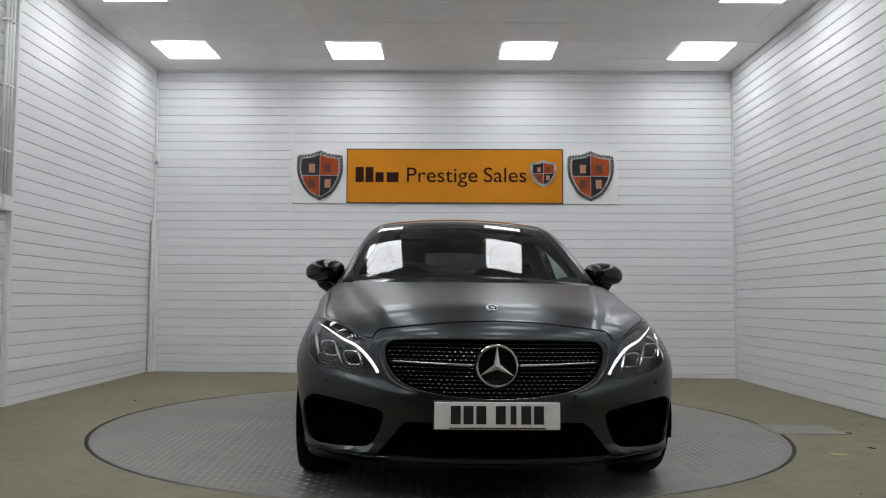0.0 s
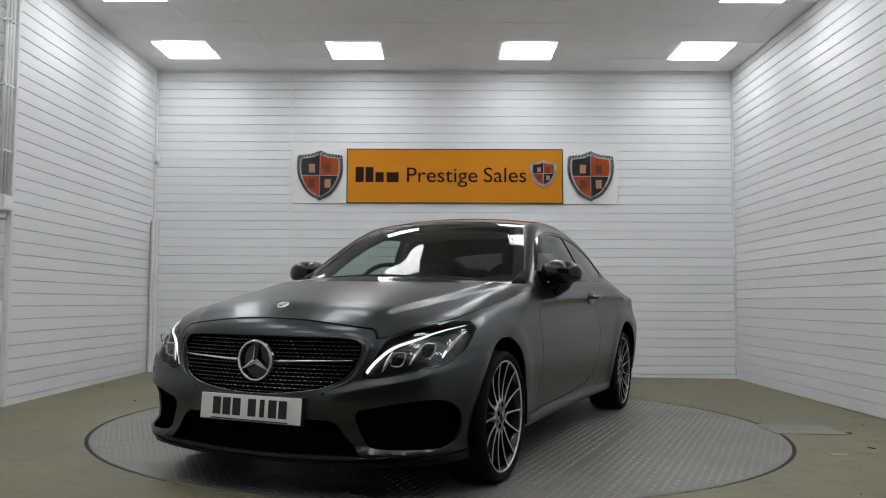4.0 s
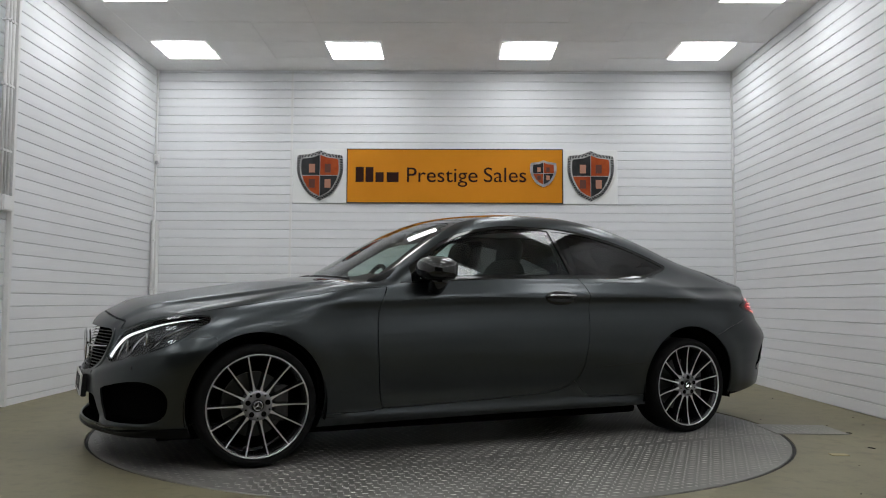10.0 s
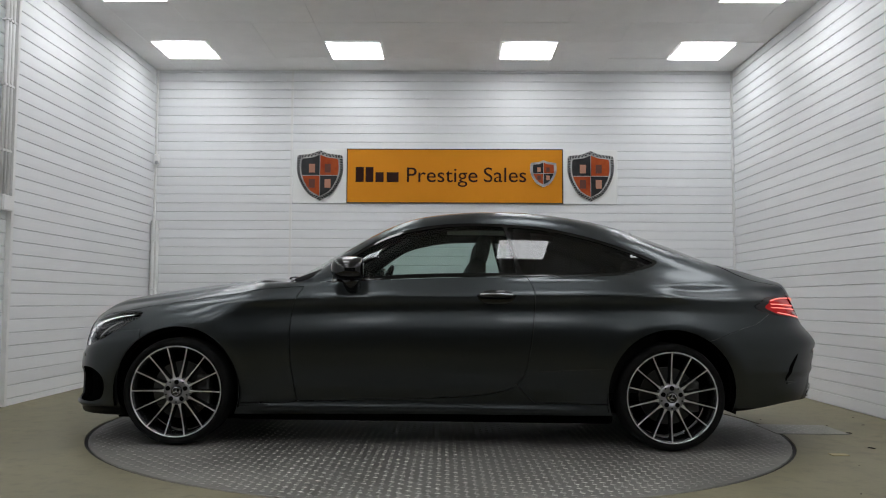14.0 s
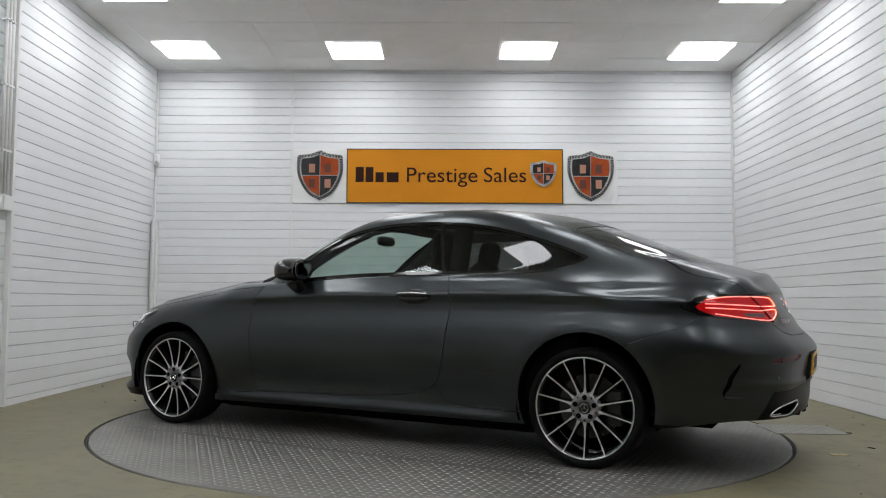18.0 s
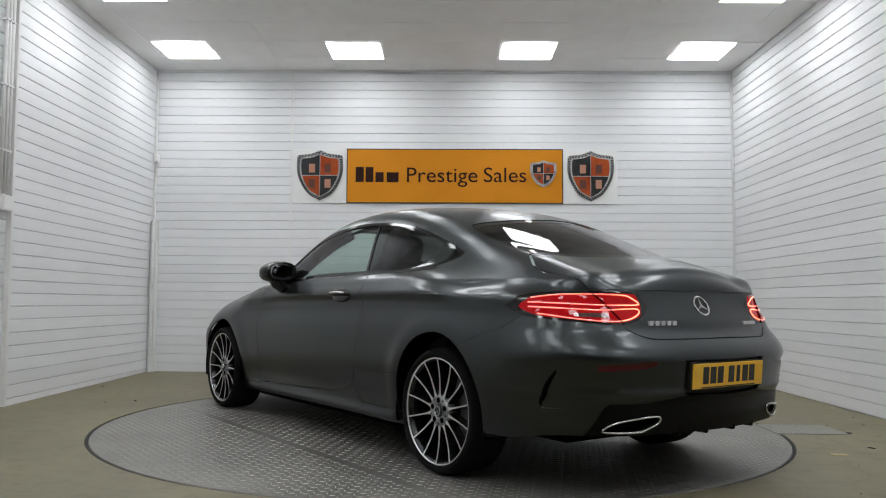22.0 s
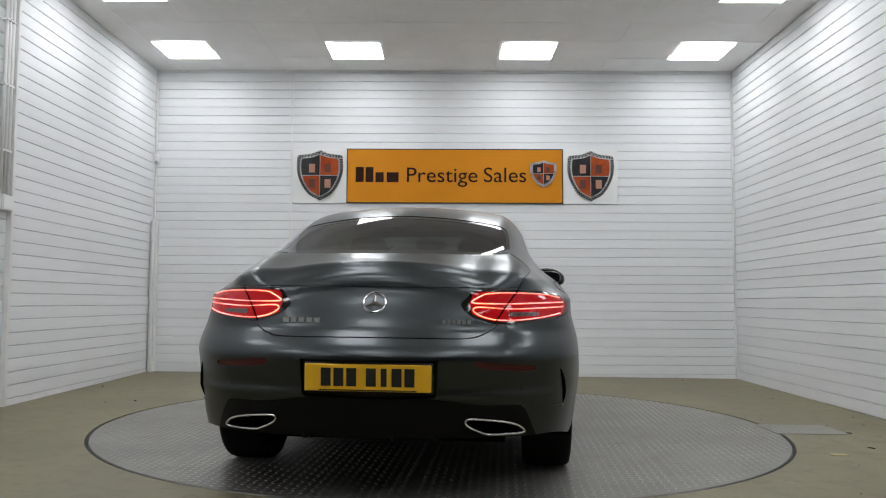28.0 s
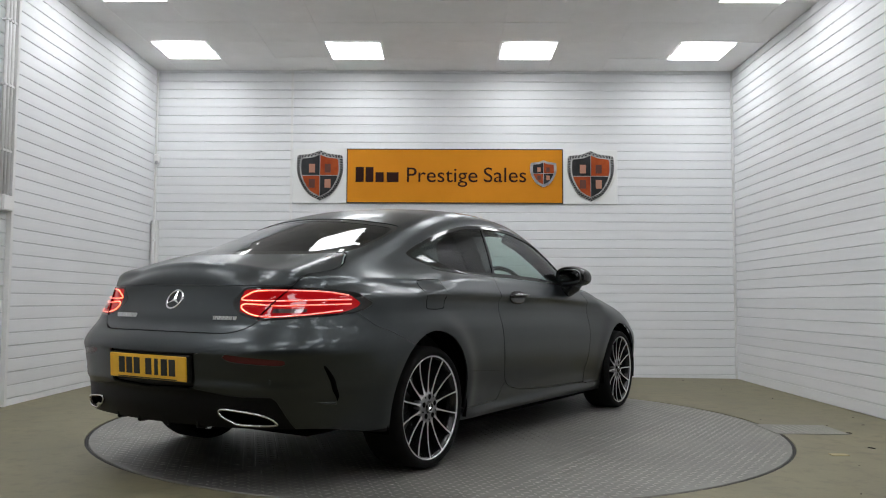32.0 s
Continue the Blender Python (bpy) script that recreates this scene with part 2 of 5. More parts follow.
# ---------- the car: materials ----------
PAINT = material("satin_dark_grey_paint", (0.062, 0.068, 0.071), 0.31, 1.0, 0.25, 0.12)
vary(PAINT, 900.0, (0.047, 0.053, 0.0555), (0.056, 0.063, 0.0655), detail=2.0, rough=(0.28, 0.34))
GLOSS_BLACK = material("gloss_black_trim", (0.005, 0.005, 0.005), 0.06, 0.0, 0.15)
TRIM_BLACK = material("gloss_black_pillar", (0.004, 0.004, 0.004), 0.06, spec=0.4)
MATT_BLACK = vary(material("black_plastic", (0.008, 0.008, 0.008), 0.6, spec=0.3), 60.0, (0.006, 0.006, 0.006), (0.010, 0.010, 0.010), rough=(0.45, 0.6))
# Lightless black: shade in openings and under the car is put into the colour.
SHADE_BLACK = material("recess_shade", (0.003, 0.003, 0.003), 0.95, spec=0.0)
LIP_BLACK = material("black_lip", (0.004, 0.004, 0.004), 0.35, spec=0.12)
CHROME = material("chrome", (0.62, 0.62, 0.63), 0.10, 1.0)
MIRROR_TINT = material("tinted_mirror", (0.22, 0.23, 0.24), 0.03, 1.0)
ALLOY = vary(material("machined_alloy", (0.7, 0.7, 0.71), 0.32, 0.9), 40.0, (0.66, 0.66, 0.67), (0.74, 0.74, 0.75), rough=(0.28, 0.36))
RIM_BLACK = material("black_wheel_paint", (0.012, 0.012, 0.013), 0.25, 0.0, 0.4)
RUBBER = vary(material("tyre_rubber", (0.005, 0.005, 0.005), 0.85, spec=0.15), 30.0, (0.004, 0.004, 0.004), (0.007, 0.007, 0.007), rough=(0.75, 0.9))
DISC_METAL = material("brake_disc", (0.07, 0.07, 0.07), 0.4, 0.8)
HUB_GREY = material("grey_hub", (0.30, 0.30, 0.31), 0.35, 0.9)
CABIN = vary(material("black_upholstery", (0.006, 0.006, 0.0063), 0.7, spec=0.12), 25.0, (0.0045, 0.0045, 0.0047), (0.008, 0.008, 0.0083), rough=(0.5, 0.7))
CABIN_GREY = material("grey_trim", (0.08, 0.08, 0.08), 0.5)
LED_WHITE = glow("white_running_light", (0.95, 0.97, 1.0), 1.25)
LED_RED = glow("red_light_guide", (1.0, 0.13, 0.045), 2.4)
LED_RED_SIDE = glow("red_side_guide", (1.0, 0.07, 0.035), 1.1)
RED_LENS = glow("red_lamp_lens", (1.0, 0.006, 0.010), 0.20)
RED_LENS.node_tree.nodes["Principled BSDF"].inputs["Specular IOR Level"].default_value = 0.3
RED_LENS.node_tree.nodes["Principled BSDF"].inputs["Base Color"].default_value = (0.12, 0.004, 0.006, 1)
RED_LENS.node_tree.nodes["Principled BSDF"].inputs["Roughness"].default_value = 0.03
DARK_RED = material("dark_red_reflector", (0.075, 0.005, 0.007), 0.25)
PIN_CHROME = material("dark_chrome_pin", (0.45, 0.45, 0.46), 0.18, 1.0)
LENS_GREY = material("clear_lamp_insert", (0.13, 0.10, 0.10), 0.10, 0.5)
LAMP_DARK = material("dark_lamp_housing", (0.02, 0.021, 0.023), 0.25, 0.3)
PLATE_WHITE = vary(material("white_plate", (0.72, 0.72, 0.70), 0.35), 20.0, (0.68, 0.68, 0.66), (0.74, 0.74, 0.72))
PLATE_YELLOW = vary(material("yellow_plate", (0.82, 0.46, 0.02), 0.35), 20.0, (0.78, 0.43, 0.015), (0.84, 0.48, 0.025))
INK = material("black_ink", (0.01, 0.01, 0.01), 0.5)


def glass(name, tint, rough=0.0):
    m = bpy.data.materials.new(name)
    m.use_nodes = True
    t = m.node_tree
    t.nodes.remove(t.nodes["Principled BSDF"])
    tr = node(m, "ShaderNodeBsdfTransparent", Color=(*tint, 1))
    gl = node(m, "ShaderNodeBsdfGlossy", Color=(1, 1, 1, 1), Roughness=rough)
    lw = node(m, "ShaderNodeLayerWeight", Blend=0.5)
    pw = t.nodes.new("ShaderNodeMath")
    pw.operation = "POWER"
    pw.inputs[1].default_value = 5.5
    fr = t.nodes.new("ShaderNodeMapRange")
    fr.inputs["To Min"].default_value, fr.inputs["To Max"].default_value = 0.040, 0.95
    t.links.new(lw.outputs["Facing"], pw.inputs[0])
    t.links.new(pw.outputs["Value"], fr.inputs["Value"])
    mx = t.nodes.new("ShaderNodeMixShader")
    t.links.new(fr.outputs["Result"], mx.inputs["Fac"])
    t.links.new(tr.outputs["BSDF"], mx.inputs[1])
    t.links.new(gl.outputs["BSDF"], mx.inputs[2])
    t.links.new(mx.outputs["Shader"], t.nodes["Material Output"].inputs["Surface"])
    return m


GLASS_CLEAR = glass("green_tinted_glass", (0.66, 0.765, 0.725))
GLASS_DARK = glass("privacy_glass", (0.10, 0.105, 0.105))
LENS_CLEAR = glass("clear_lens", (0.92, 0.93, 0.94))


# ---------- the car: its shape as one smooth shell ----------
# Car space: x forward, y to its left, z up from the deck; the axles stand at x = +-1.42.
def spline(xs, ys, soft=0.0):
    """A smooth curve through knots: monotone cubic, then evened out over the length soft."""
    xs, ys = np.array(xs, float), np.array(ys, float)
    h, d = np.diff(xs), np.diff(ys) / np.diff(xs)
    m = np.zeros(len(xs))
    m[0], m[-1] = d[0], d[-1]
    for i in range(1, len(xs) - 1):
        if d[i - 1] * d[i] > 0:
            w1, w2 = 2 * h[i] + h[i - 1], h[i] + 2 * h[i - 1]
            m[i] = (w1 + w2) / (w1 / d[i - 1] + w2 / d[i])
    reach = 4 * soft + 0.5
    x = np.arange(xs[0] - reach, xs[-1] + reach, 0.001)
    i = np.clip(np.searchsorted(xs, x) - 1, 0, len(xs) - 2)
    t = (x - xs[i]) / h[i]
    y = ys[i] * (1 + 2 * t) * (1 - t) ** 2 + m[i] * h[i] * t * (1 - t) ** 2 + ys[i + 1] * t * t * (3 - 2 * t) + m[i + 1] * h[i] * t * t * (t - 1)
    y = np.where(x < xs[0], ys[0] + m[0] * (x - xs[0]), np.where(x > xs[-1], ys[-1] + m[-1] * (x - xs[-1]), y))
    if soft:
        k = np.arange(-int(soft * 3000), int(soft * 3000) + 1) * 0.001
        g = np.exp(-0.5 * (k / soft) ** 2)
        n = len(k) // 2
        y = np.convolve(np.pad(y, n, mode="reflect", reflect_type="odd"), g / g.sum(), mode="valid")
    return lambda q: np.interp(np.asarray(q, float), x, y)


# centre line of the nose and of the tail: x over height
nose_x = spline([0.05, 0.14, 0.20, 0.32, 0.43, 0.50, 0.58, 0.66, 0.70, 0.74, 0.80], [2.16, 2.185, 2.197, 2.207, 2.203, 2.195, 2.18, 2.158, 2.148, 2.132, 2.09], 0.014)
tail_x = spline([0.15, 0.22, 0.28, 0.36, 0.425, 0.448, 0.462, 0.48, 0.53, 0.585, 0.61, 0.65, 0.69, 0.73, 0.765, 0.8, 0.85, 0.9, 0.925, 0.95, 0.975, 1.0, 1.03],
                [-2.323, -2.373, -2.413, -2.431, -2.435, -2.447, -2.453, -2.449, -2.458, -2.466, -2.471, -2.451, -2.413, -2.375, -2.356, -2.331, -2.289, -2.243, -2.225, -2.214, -2.211, -2.215, -2.228], 0.006)
# height of bonnet and boot along the centre line
lid_z = spline([-2.42, -2.36, -2.30, -2.20, -2.05, -1.86, -1.5, -1.0, -0.5, 0.0, 0.5, 0.8, 0.96, 1.1, 1.3, 1.5, 1.7, 1.9, 2.0, 2.08, 2.13, 2.17],
               [1.022, 1.019, 1.012, 1.008, 1.028, 1.055, 1.020, 1.004, 0.994, 0.986, 0.966, 0.962, 0.970, 0.952, 0.925, 0.897, 0.865, 0.828, 0.804, 0.776, 0.750, 0.70], 0.030)
lid_crown = spline([-2.4, -2.2, -1.8, -1.3, -1.0, 0.5, 0.9, 1.2, 1.8, 2.1], [0.19, 0.19, 0.16, 0.06, 0.0, 0.0, 0.035, 0.075, 0.12, 0.12], 0.10)
# half width along the car and its change with height
half_w = spline([-2.4, -1.75, -1.42, -1.0, -0.6, 0.0, 0.5, 0.9, 1.42, 1.8, 2.2], [0.893, 0.904, 0.906, 0.889, 0.874, 0.870, 0.871, 0.876, 0.888, 0.885, 0.88], 0.12)
side_in = spline([0.10, 0.17, 0.24, 0.30, 0.36, 0.45, 0.50, 0.56, 0.62, 0.68, 0.72, 0.76, 0.80, 0.83, 0.855, 0.871, 0.885, 0.93, 1.00, 1.10, 1.4], [0.090, 0.070, 0.045, 0.033, 0.024, 0.011, 0.005, 0.001, 0.0005, 0.0055, 0.0140, 0.0250, 0.0325, 0.0325, 0.0235, 0.0100, 0.0150, 0.045, 0.090, 0.165, 0.42], 0.005)
side_soft = spline([0.10, 0.17, 0.24, 0.30, 0.36, 0.45, 0.50, 0.56, 0.62, 0.68, 0.72, 0.76, 0.80, 0.84, 0.871, 0.90, 0.93, 1.00, 1.10, 1.4], [0.090, 0.070, 0.045, 0.033, 0.024, 0.011, 0.005, 0.001, 0.0005, 0.0035, 0.0065, 0.0100, 0.0135, 0.0175, 0.0215, 0.0305, 0.046, 0.090, 0.165, 0.42], 0.010)
# the crease along the flank rises from the front wheel to the door handle
crease_up = spline([-2.0, -1.78, -1.13, -0.48, 0.17, 0.82, 1.145, 1.47, 1.7], [-0.012, 0.002, 0.009, 0.001, -0.007, -0.035, -0.052, -0.069, -0.080], 0.1)
# the raised middle of the bonnet is bounded by a crease that spreads towards the screen
ridge_y = spline([0.8, 1.0, 1.25, 1.5, 1.7, 1.9, 2.05, 2.2], [0.715, 0.695, 0.652, 0.606, 0.568, 0.524, 0.47, 0.42], 0.04)
# the shoulder of the front bumper below the head lamps
crest_z = spline([0.20, 0.32, 0.375, 0.484, 0.592, 0.718, 0.805, 0.9], [0.425, 0.444, 0.457, 0.480, 0.502, 0.531, 0.566, 0.60], 0.03)
# roof line and the lean of the side glass
roof_z = spline([-2.40, -2.25, -2.09, -1.90, -1.70, -1.59, -1.436, -1.32, -1.126, -0.93, -0.74, -0.54, -0.35, -0.155, 0.078, 0.233, 0.425, 0.617, 0.84, 1.0],
                [0.918, 0.975, 1.036, 1.108, 1.182, 1.222, 1.277, 1.315, 1.368, 1.399, 1.420, 1.432, 1.433, 1.420, 1.388, 1.340, 1.247, 1.132, 1.002, 0.895], 0.06)


def glass_in(z):
    t = z - 0.95
    return 0.074 + 0.38 * t + 0.26 * t * t


cabin_w = spline([-2.4, -2.0, -1.7, -1.45, -1.2, -0.8, -0.3, 0.2, 0.5, 0.8, 1.1], [0.61, 0.675, 0.745, 0.800, 0.838, 0.864, 0.874, 0.870, 0.864, 0.852, 0.83], 0.14)


def smin(a, b, r):
    h = np.maximum(r - np.abs(a - b), 0) / r
    return np.minimum(a, b) - h * h * r * 0.25


def smax(a, b, r):
    return -smin(-a, -b, r)


def step(a, b, x):
    t = np.clip((x - a) / (b - a), 0, 1)
    return t * t * (3 - 2 * t)


def body_field(x, y, z):
    """Above zero inside the car."""
    y = np.abs(y)
    level = z - crease_up(x) * step(0.5, 0.7, z) * (1 - step(0.92, 1.05, z))
    fade = 0.95 * step(0.40, 1.40, x)
    w = half_w(x) - (1 - fade) * side_in(level) - fade * side_soft(level)
    # wheel arches stand out a little; the rear haunch swells
    for xa, out in ((1.42, 0.006), (-1.42, 0.010)):
        d = np.hypot(x - xa, z - 0.33)
        w = w + out * np.exp(-((d - 0.40) / 0.07) ** 2) * step(0.15, 0.3, z)
    # hollow flank above the sill
    w = w - 0.012 * np.exp(-((z - 0.34) / 0.06) ** 2) * step(-1.1, -0.7, x) * (1 - step(0.7, 1.0, x))
    w = w + 0.024 * np.exp(-((z - 0.212) / 0.030) ** 2) * step(-1.1, -0.9, x) * (1 - step(0.9, 1.05, x))
    # plan view: bowed nose and tail run into the flanks round broad corners
    bow_f, bow_r = 0.34, 0.29 - 0.045 * step(0.55, 0.84, z)
    shelf = 0.014 * (1 - step(-0.008, 0.034, z - crest_z(y))) * step(0.27, 0.42, y) * step(0.34, 0.44, z)
    front = (nose_x(z) - bow_f * y * y - 0.06 * y ** 4 + 0.034 * np.exp(-((z - 0.216) / 0.022) ** 2) * step(0.42, 0.55, y) + shelf - x) / np.sqrt(1 + (2 * bow_f * y) ** 2)
    rear = (x - tail_x(z) - bow_r * y * y) / np.sqrt(1 + (2 * bow_r * y) ** 2)
    turn_f, turn_r = 0.20 + 0.06 * step(0.5, 0.75, z), 0.395 - 0.05 * step(0.55, 0.84, z)
    side = smin(w - y, np.where(x > 0, front, rear), np.where(x > 0, turn_f, turn_r))
    # bonnet with a raised middle that widens towards the screen
    dome = 0.017 * (1 - step(-0.045, 0.012, y - ridge_y(x))) * step(0.8, 1.0, x) * (1 - 0.6 * step(1.95, 2.1, x))
    arch = 0.016 * np.exp(-((y - 0.74) / 0.10) ** 2) * step(1.0, 1.3, x) * (1 - step(1.7, 2.0, x))
    top = lid_z(x) - lid_crown(x) * y * y - 0.10 * y ** 4 * (1 - step(1.5, 0.5, x) * step(-1.6, -1.0, x)) + dome + arch - z
    round_edge = 0.05 + 0.09 * step(0.7, 1.3, x) + 0.03 * step(-1.5, -1.9, x) - 0.09 * step(2.0, 2.15, x)
    round_edge = round_edge + (0.018 - round_edge) * step(-1.60, -2.10, x)
    body = smin(side, top, np.maximum(round_edge, 0.03))
    bend = np.where(x > -0.4, 0.10 * step(-0.2, 0.3, x), -0.42 * step(-0.5, -1.1, x))
    gtop = roof_z(x + bend * y * y) - 0.14 * y * y - z
    gside = cabin_w(x) + 0.004 * step(-0.3, 0.3, x) - glass_in(np.maximum(z, 0.95)) - np.maximum(0.95 - z, 0) - y
    cabin = smin(smin(gtop, gside, 0.085), np.minimum(x + 2.28, 1.15 - x), 0.05)
    blend = 0.012 + (0.07 + 0.15 * step(0.40, 0.62, y)) * step(-0.85, -1.55, x)
    return smax(body, cabin, blend)


SPINE_Z = 0.60


def shell_grid(nx=200, nfan=76, nphi=210):
    """Cast rays from a spine inside the car to its skin, over the left half."""
    ox, dx, dy = [], [], []
    for k in range(nfan):                       # fan about the rear end of the spine
        a = (math.pi / 2) * k / nfan
        ox.append(-1.40), dx.append(-math.cos(a)), dy.append(math.sin(a))
    for k in range(nx + 1):
        ox.append(-1.40 + 2.80 * k / nx), dx.append(0.0), dy.append(1.0)
    for k in range(1, nfan + 1):
        a = (math.pi / 2) * k / nfan
        ox.append(1.40), dx.append(math.sin(a)), dy.append(math.cos(a))
    ox, dx, dy = (np.array(q)[:, None] for q in (ox, dx, dy))
    ph = np.radians(np.linspace(-48, 90, nphi))[None, :]
    cx, cy, cz = dx * np.cos(ph), dy * np.cos(ph), np.sin(ph) + 0 * dx
    lo, hi = np.zeros(cx.shape) + 0.05, np.zeros(cx.shape) + 1.5
    r = np.linspace(0.05, 1.5, 74)
    last = np.zeros(cx.shape) + 0.05
    for q in r:
        inside = body_field(ox + cx * q, cy * q, SPINE_Z + cz * q) > 0
        last = np.where(inside, q, last)
    lo, hi = last, last + (r[1] - r[0])
    for _ in range(16):
        mid = (lo + hi) / 2
        inside = body_field(ox + cx * mid, cy * mid, SPINE_Z + cz * mid) > 0
        lo, hi = np.where(inside, mid, lo), np.where(inside, hi, mid)
    p = np.stack([ox + cx * lo, cy * lo, SPINE_Z + cz * lo], -1)
    e = 2e-3
    n = -np.stack([body_field(p[..., 0] + e, p[..., 1], p[..., 2]) - body_field(p[..., 0] - e, p[..., 1], p[..., 2]),
                   body_field(p[..., 0], np.maximum(p[..., 1], 0.003) + e, p[..., 2]) - body_field(p[..., 0], np.maximum(p[..., 1], 0.003) - e, p[..., 2]),
                   body_field(p[..., 0], p[..., 1], p[..., 2] + e) - body_field(p[..., 0], p[..., 1], p[..., 2] - e)], -1)
    n /= np.linalg.norm(n, axis=-1, keepdims=True) + 1e-9
    return p, n


GRID, NORMAL = shell_grid()


def rounded(points, n=10):
    """A closed smooth outline through corner points; a point given twice stays sharp."""
    pts = [np.array(q, float) for q in points]
    out, count = [], len(pts)
    for i in range(count):
        a, b, c, d = pts[i - 1], pts[i], pts[(i + 1) % count], pts[(i + 2) % count]
        if np.allclose(b, c):
            continue
        if np.allclose(a, b):
            a = b
        if np.allclose(c, d):
            d = c
        for k in range(n):
            t = k / n
            out.append(0.5 * (2 * b + (c - a) * t + (2 * a - 5 * b + 4 * c - d) * t * t + (3 * b - a - 3 * c + d) * t ** 3))
    return np.array(out)


def outline_field(poly, px, py):
    """Signed distance to a closed outline, above zero inside."""
    shape = px.shape
    px, py = px.ravel(), py.ravel()
    best = np.full(px.shape, 9.0)
    odd = np.zeros(px.shape, bool)
    for a, b in zip(poly, np.roll(poly, -1, axis=0)):
        ex, ey = b - a
        t = np.clip(((px - a[0]) * ex + (py - a[1]) * ey) / (ex * ex + ey * ey + 1e-12), 0, 1)
        best = np.minimum(best, (px - a[0] - t * ex) ** 2 + (py - a[1] - t * ey) ** 2)
        odd ^= ((a[1] > py) != (b[1] > py)) & (px < ex * (py - a[1]) / (ey + 1e-12) + a[0])
    d = np.sqrt(best)
    return np.where(odd, d, -d).reshape(shape)


GX, GY, GZ = GRID[..., 0], GRID[..., 1], GRID[..., 2]


def side_view(points, n=10):
    return outline_field(rounded(points, n), GX, GZ)


def end_view(points, n=10):
    return outline_field(rounded(points, n), GY, GZ)


def skin(name, fields, mat, parent, depth=0.010, inset=0.0, mirror="none", label="", lip=True):
    """The piece of the shell where all fields are above zero, with edges turned inwards.
    mirror: 'both' joins the two halves across the middle, 'copy' gives one piece a side, 'none' the left only."""
    f = np.stack(fields, -1)
    low = f.min(-1)
    c = [low[:-1, :-1], low[1:, :-1], low[1:, 1:], low[:-1, 1:]]
    maybe = np.maximum.reduce([f[:-1, :-1], f[1:, :-1], f[1:, 1:], f[:-1, 1:]]).min(-1) > 0
    full = np.minimum.reduce(c) > 0
    verts, norms, index, faces = [], [], {}, []

    def vid(key, q, nn):
        if key not in index:
            index[key] = len(verts)
            verts.append(q - nn * inset)
            norms.append(nn)
        return index[key]

    for i, j in zip(*np.nonzero(maybe)):
        ids = [(i, j), (i + 1, j), (i + 1, j + 1), (i, j + 1)]
        if full[i, j]:
            poly = [vid(q, GRID[q], NORMAL[q]) for q in ids]
        else:
            ring = [(q, GRID[q], NORMAL[q], f[q]) for q in ids]
            for k in range(f.shape[-1]):
                cut = []
                for a, b in zip(ring, ring[1:] + ring[:1]):
                    if a[3][k] > 0:
                        cut.append(a)
                    if (a[3][k] > 0) != (b[3][k] > 0):
                        first, second = (a, b) if str(a[0]) < str(b[0]) else (b, a)
                        t = first[3][k] / (first[3][k] - second[3][k])
                        cut.append(((first[0], second[0], k), first[1] + t * (second[1] - first[1]), first[2] + t * (second[2] - first[2]), first[3] + t * (second[3] - first[3])))
                ring = cut
                if len(ring) < 3:
                    break
            if len(ring) < 3:
                continue
            poly = [vid(q[0], q[1], q[2]) for q in ring]
        clean = [q for n, q in enumerate(poly) if q != poly[n - 1]]
        if len(clean) >= 3:
            faces.append(clean)
    if not faces:
        return None
    v = np.array(verts)
    nn = np.array(norms)
    a, b, c = (v[faces[len(faces) // 2][k]] for k in range(3))
    if np.dot(np.cross(b - a, c - a), nn[faces[len(faces) // 2][0]]) < 0:
        faces = [q[::-1] for q in faces]

    def make(vs, ns, fs):
        bm = bmesh.new()
        bv = [bm.verts.new(q) for q in vs]
        for q in fs:
            try:
                bm.faces.new([bv[k] for k in q])
            except ValueError:
                pass
        bm.normal_update()
        keep_n = {b: Vector(k) for b, k in zip(bv, ns)}
        if mirror == "both":
            bmesh.ops.remove_doubles(bm, verts=[b for b in bm.verts if abs(b.co.y) < 2e-4], dist=2e-4)
        if lip:
            edges = [e for e in bm.edges if e.is_boundary and not (abs(e.verts[0].co.y) < 2e-4 and abs(e.verts[1].co.y) < 2e-4)]
            made = bmesh.ops.extrude_edge_only(bm, edges=edges)["geom"]
            for fc in [g for g in made if isinstance(g, bmesh.types.BMFace)]:
                fc.smooth = False
            for b in [g for g in made if isinstance(g, bmesh.types.BMVert)]:
                near = [e.other_vert(b) for e in b.link_edges if e.other_vert(b) in keep_n]
                if near:
                    b.co = b.co - keep_n[near[0]] * depth
        return bm

    def finish(bm, tag):
        me = bpy.data.meshes.new(name)
        bm.to_mesh(me)
        bm.free()
        ob = part(name, me, mat, parent, tag)
        smooth = np.ones(len(me.polygons), bool)
        me.polygons.foreach_set("use_smooth", smooth)
        me.set_sharp_from_angle(angle=radians(40))
        return ob

    flip = v * np.array([1, -1, 1])
    nflip = nn * np.array([1, -1, 1])
    if mirror == "both":
        n0 = len(v)
        both = faces + [[q + n0 for q in fc][::-1] for fc in faces]
        return finish(make(np.vstack([v, flip]), np.vstack([nn, nflip]), both), label)
    ob = finish(make(v, nn, faces), label)
    if mirror == "copy":
        finish(make(flip, nflip, [fc[::-1] for fc in faces]), label)
    return ob


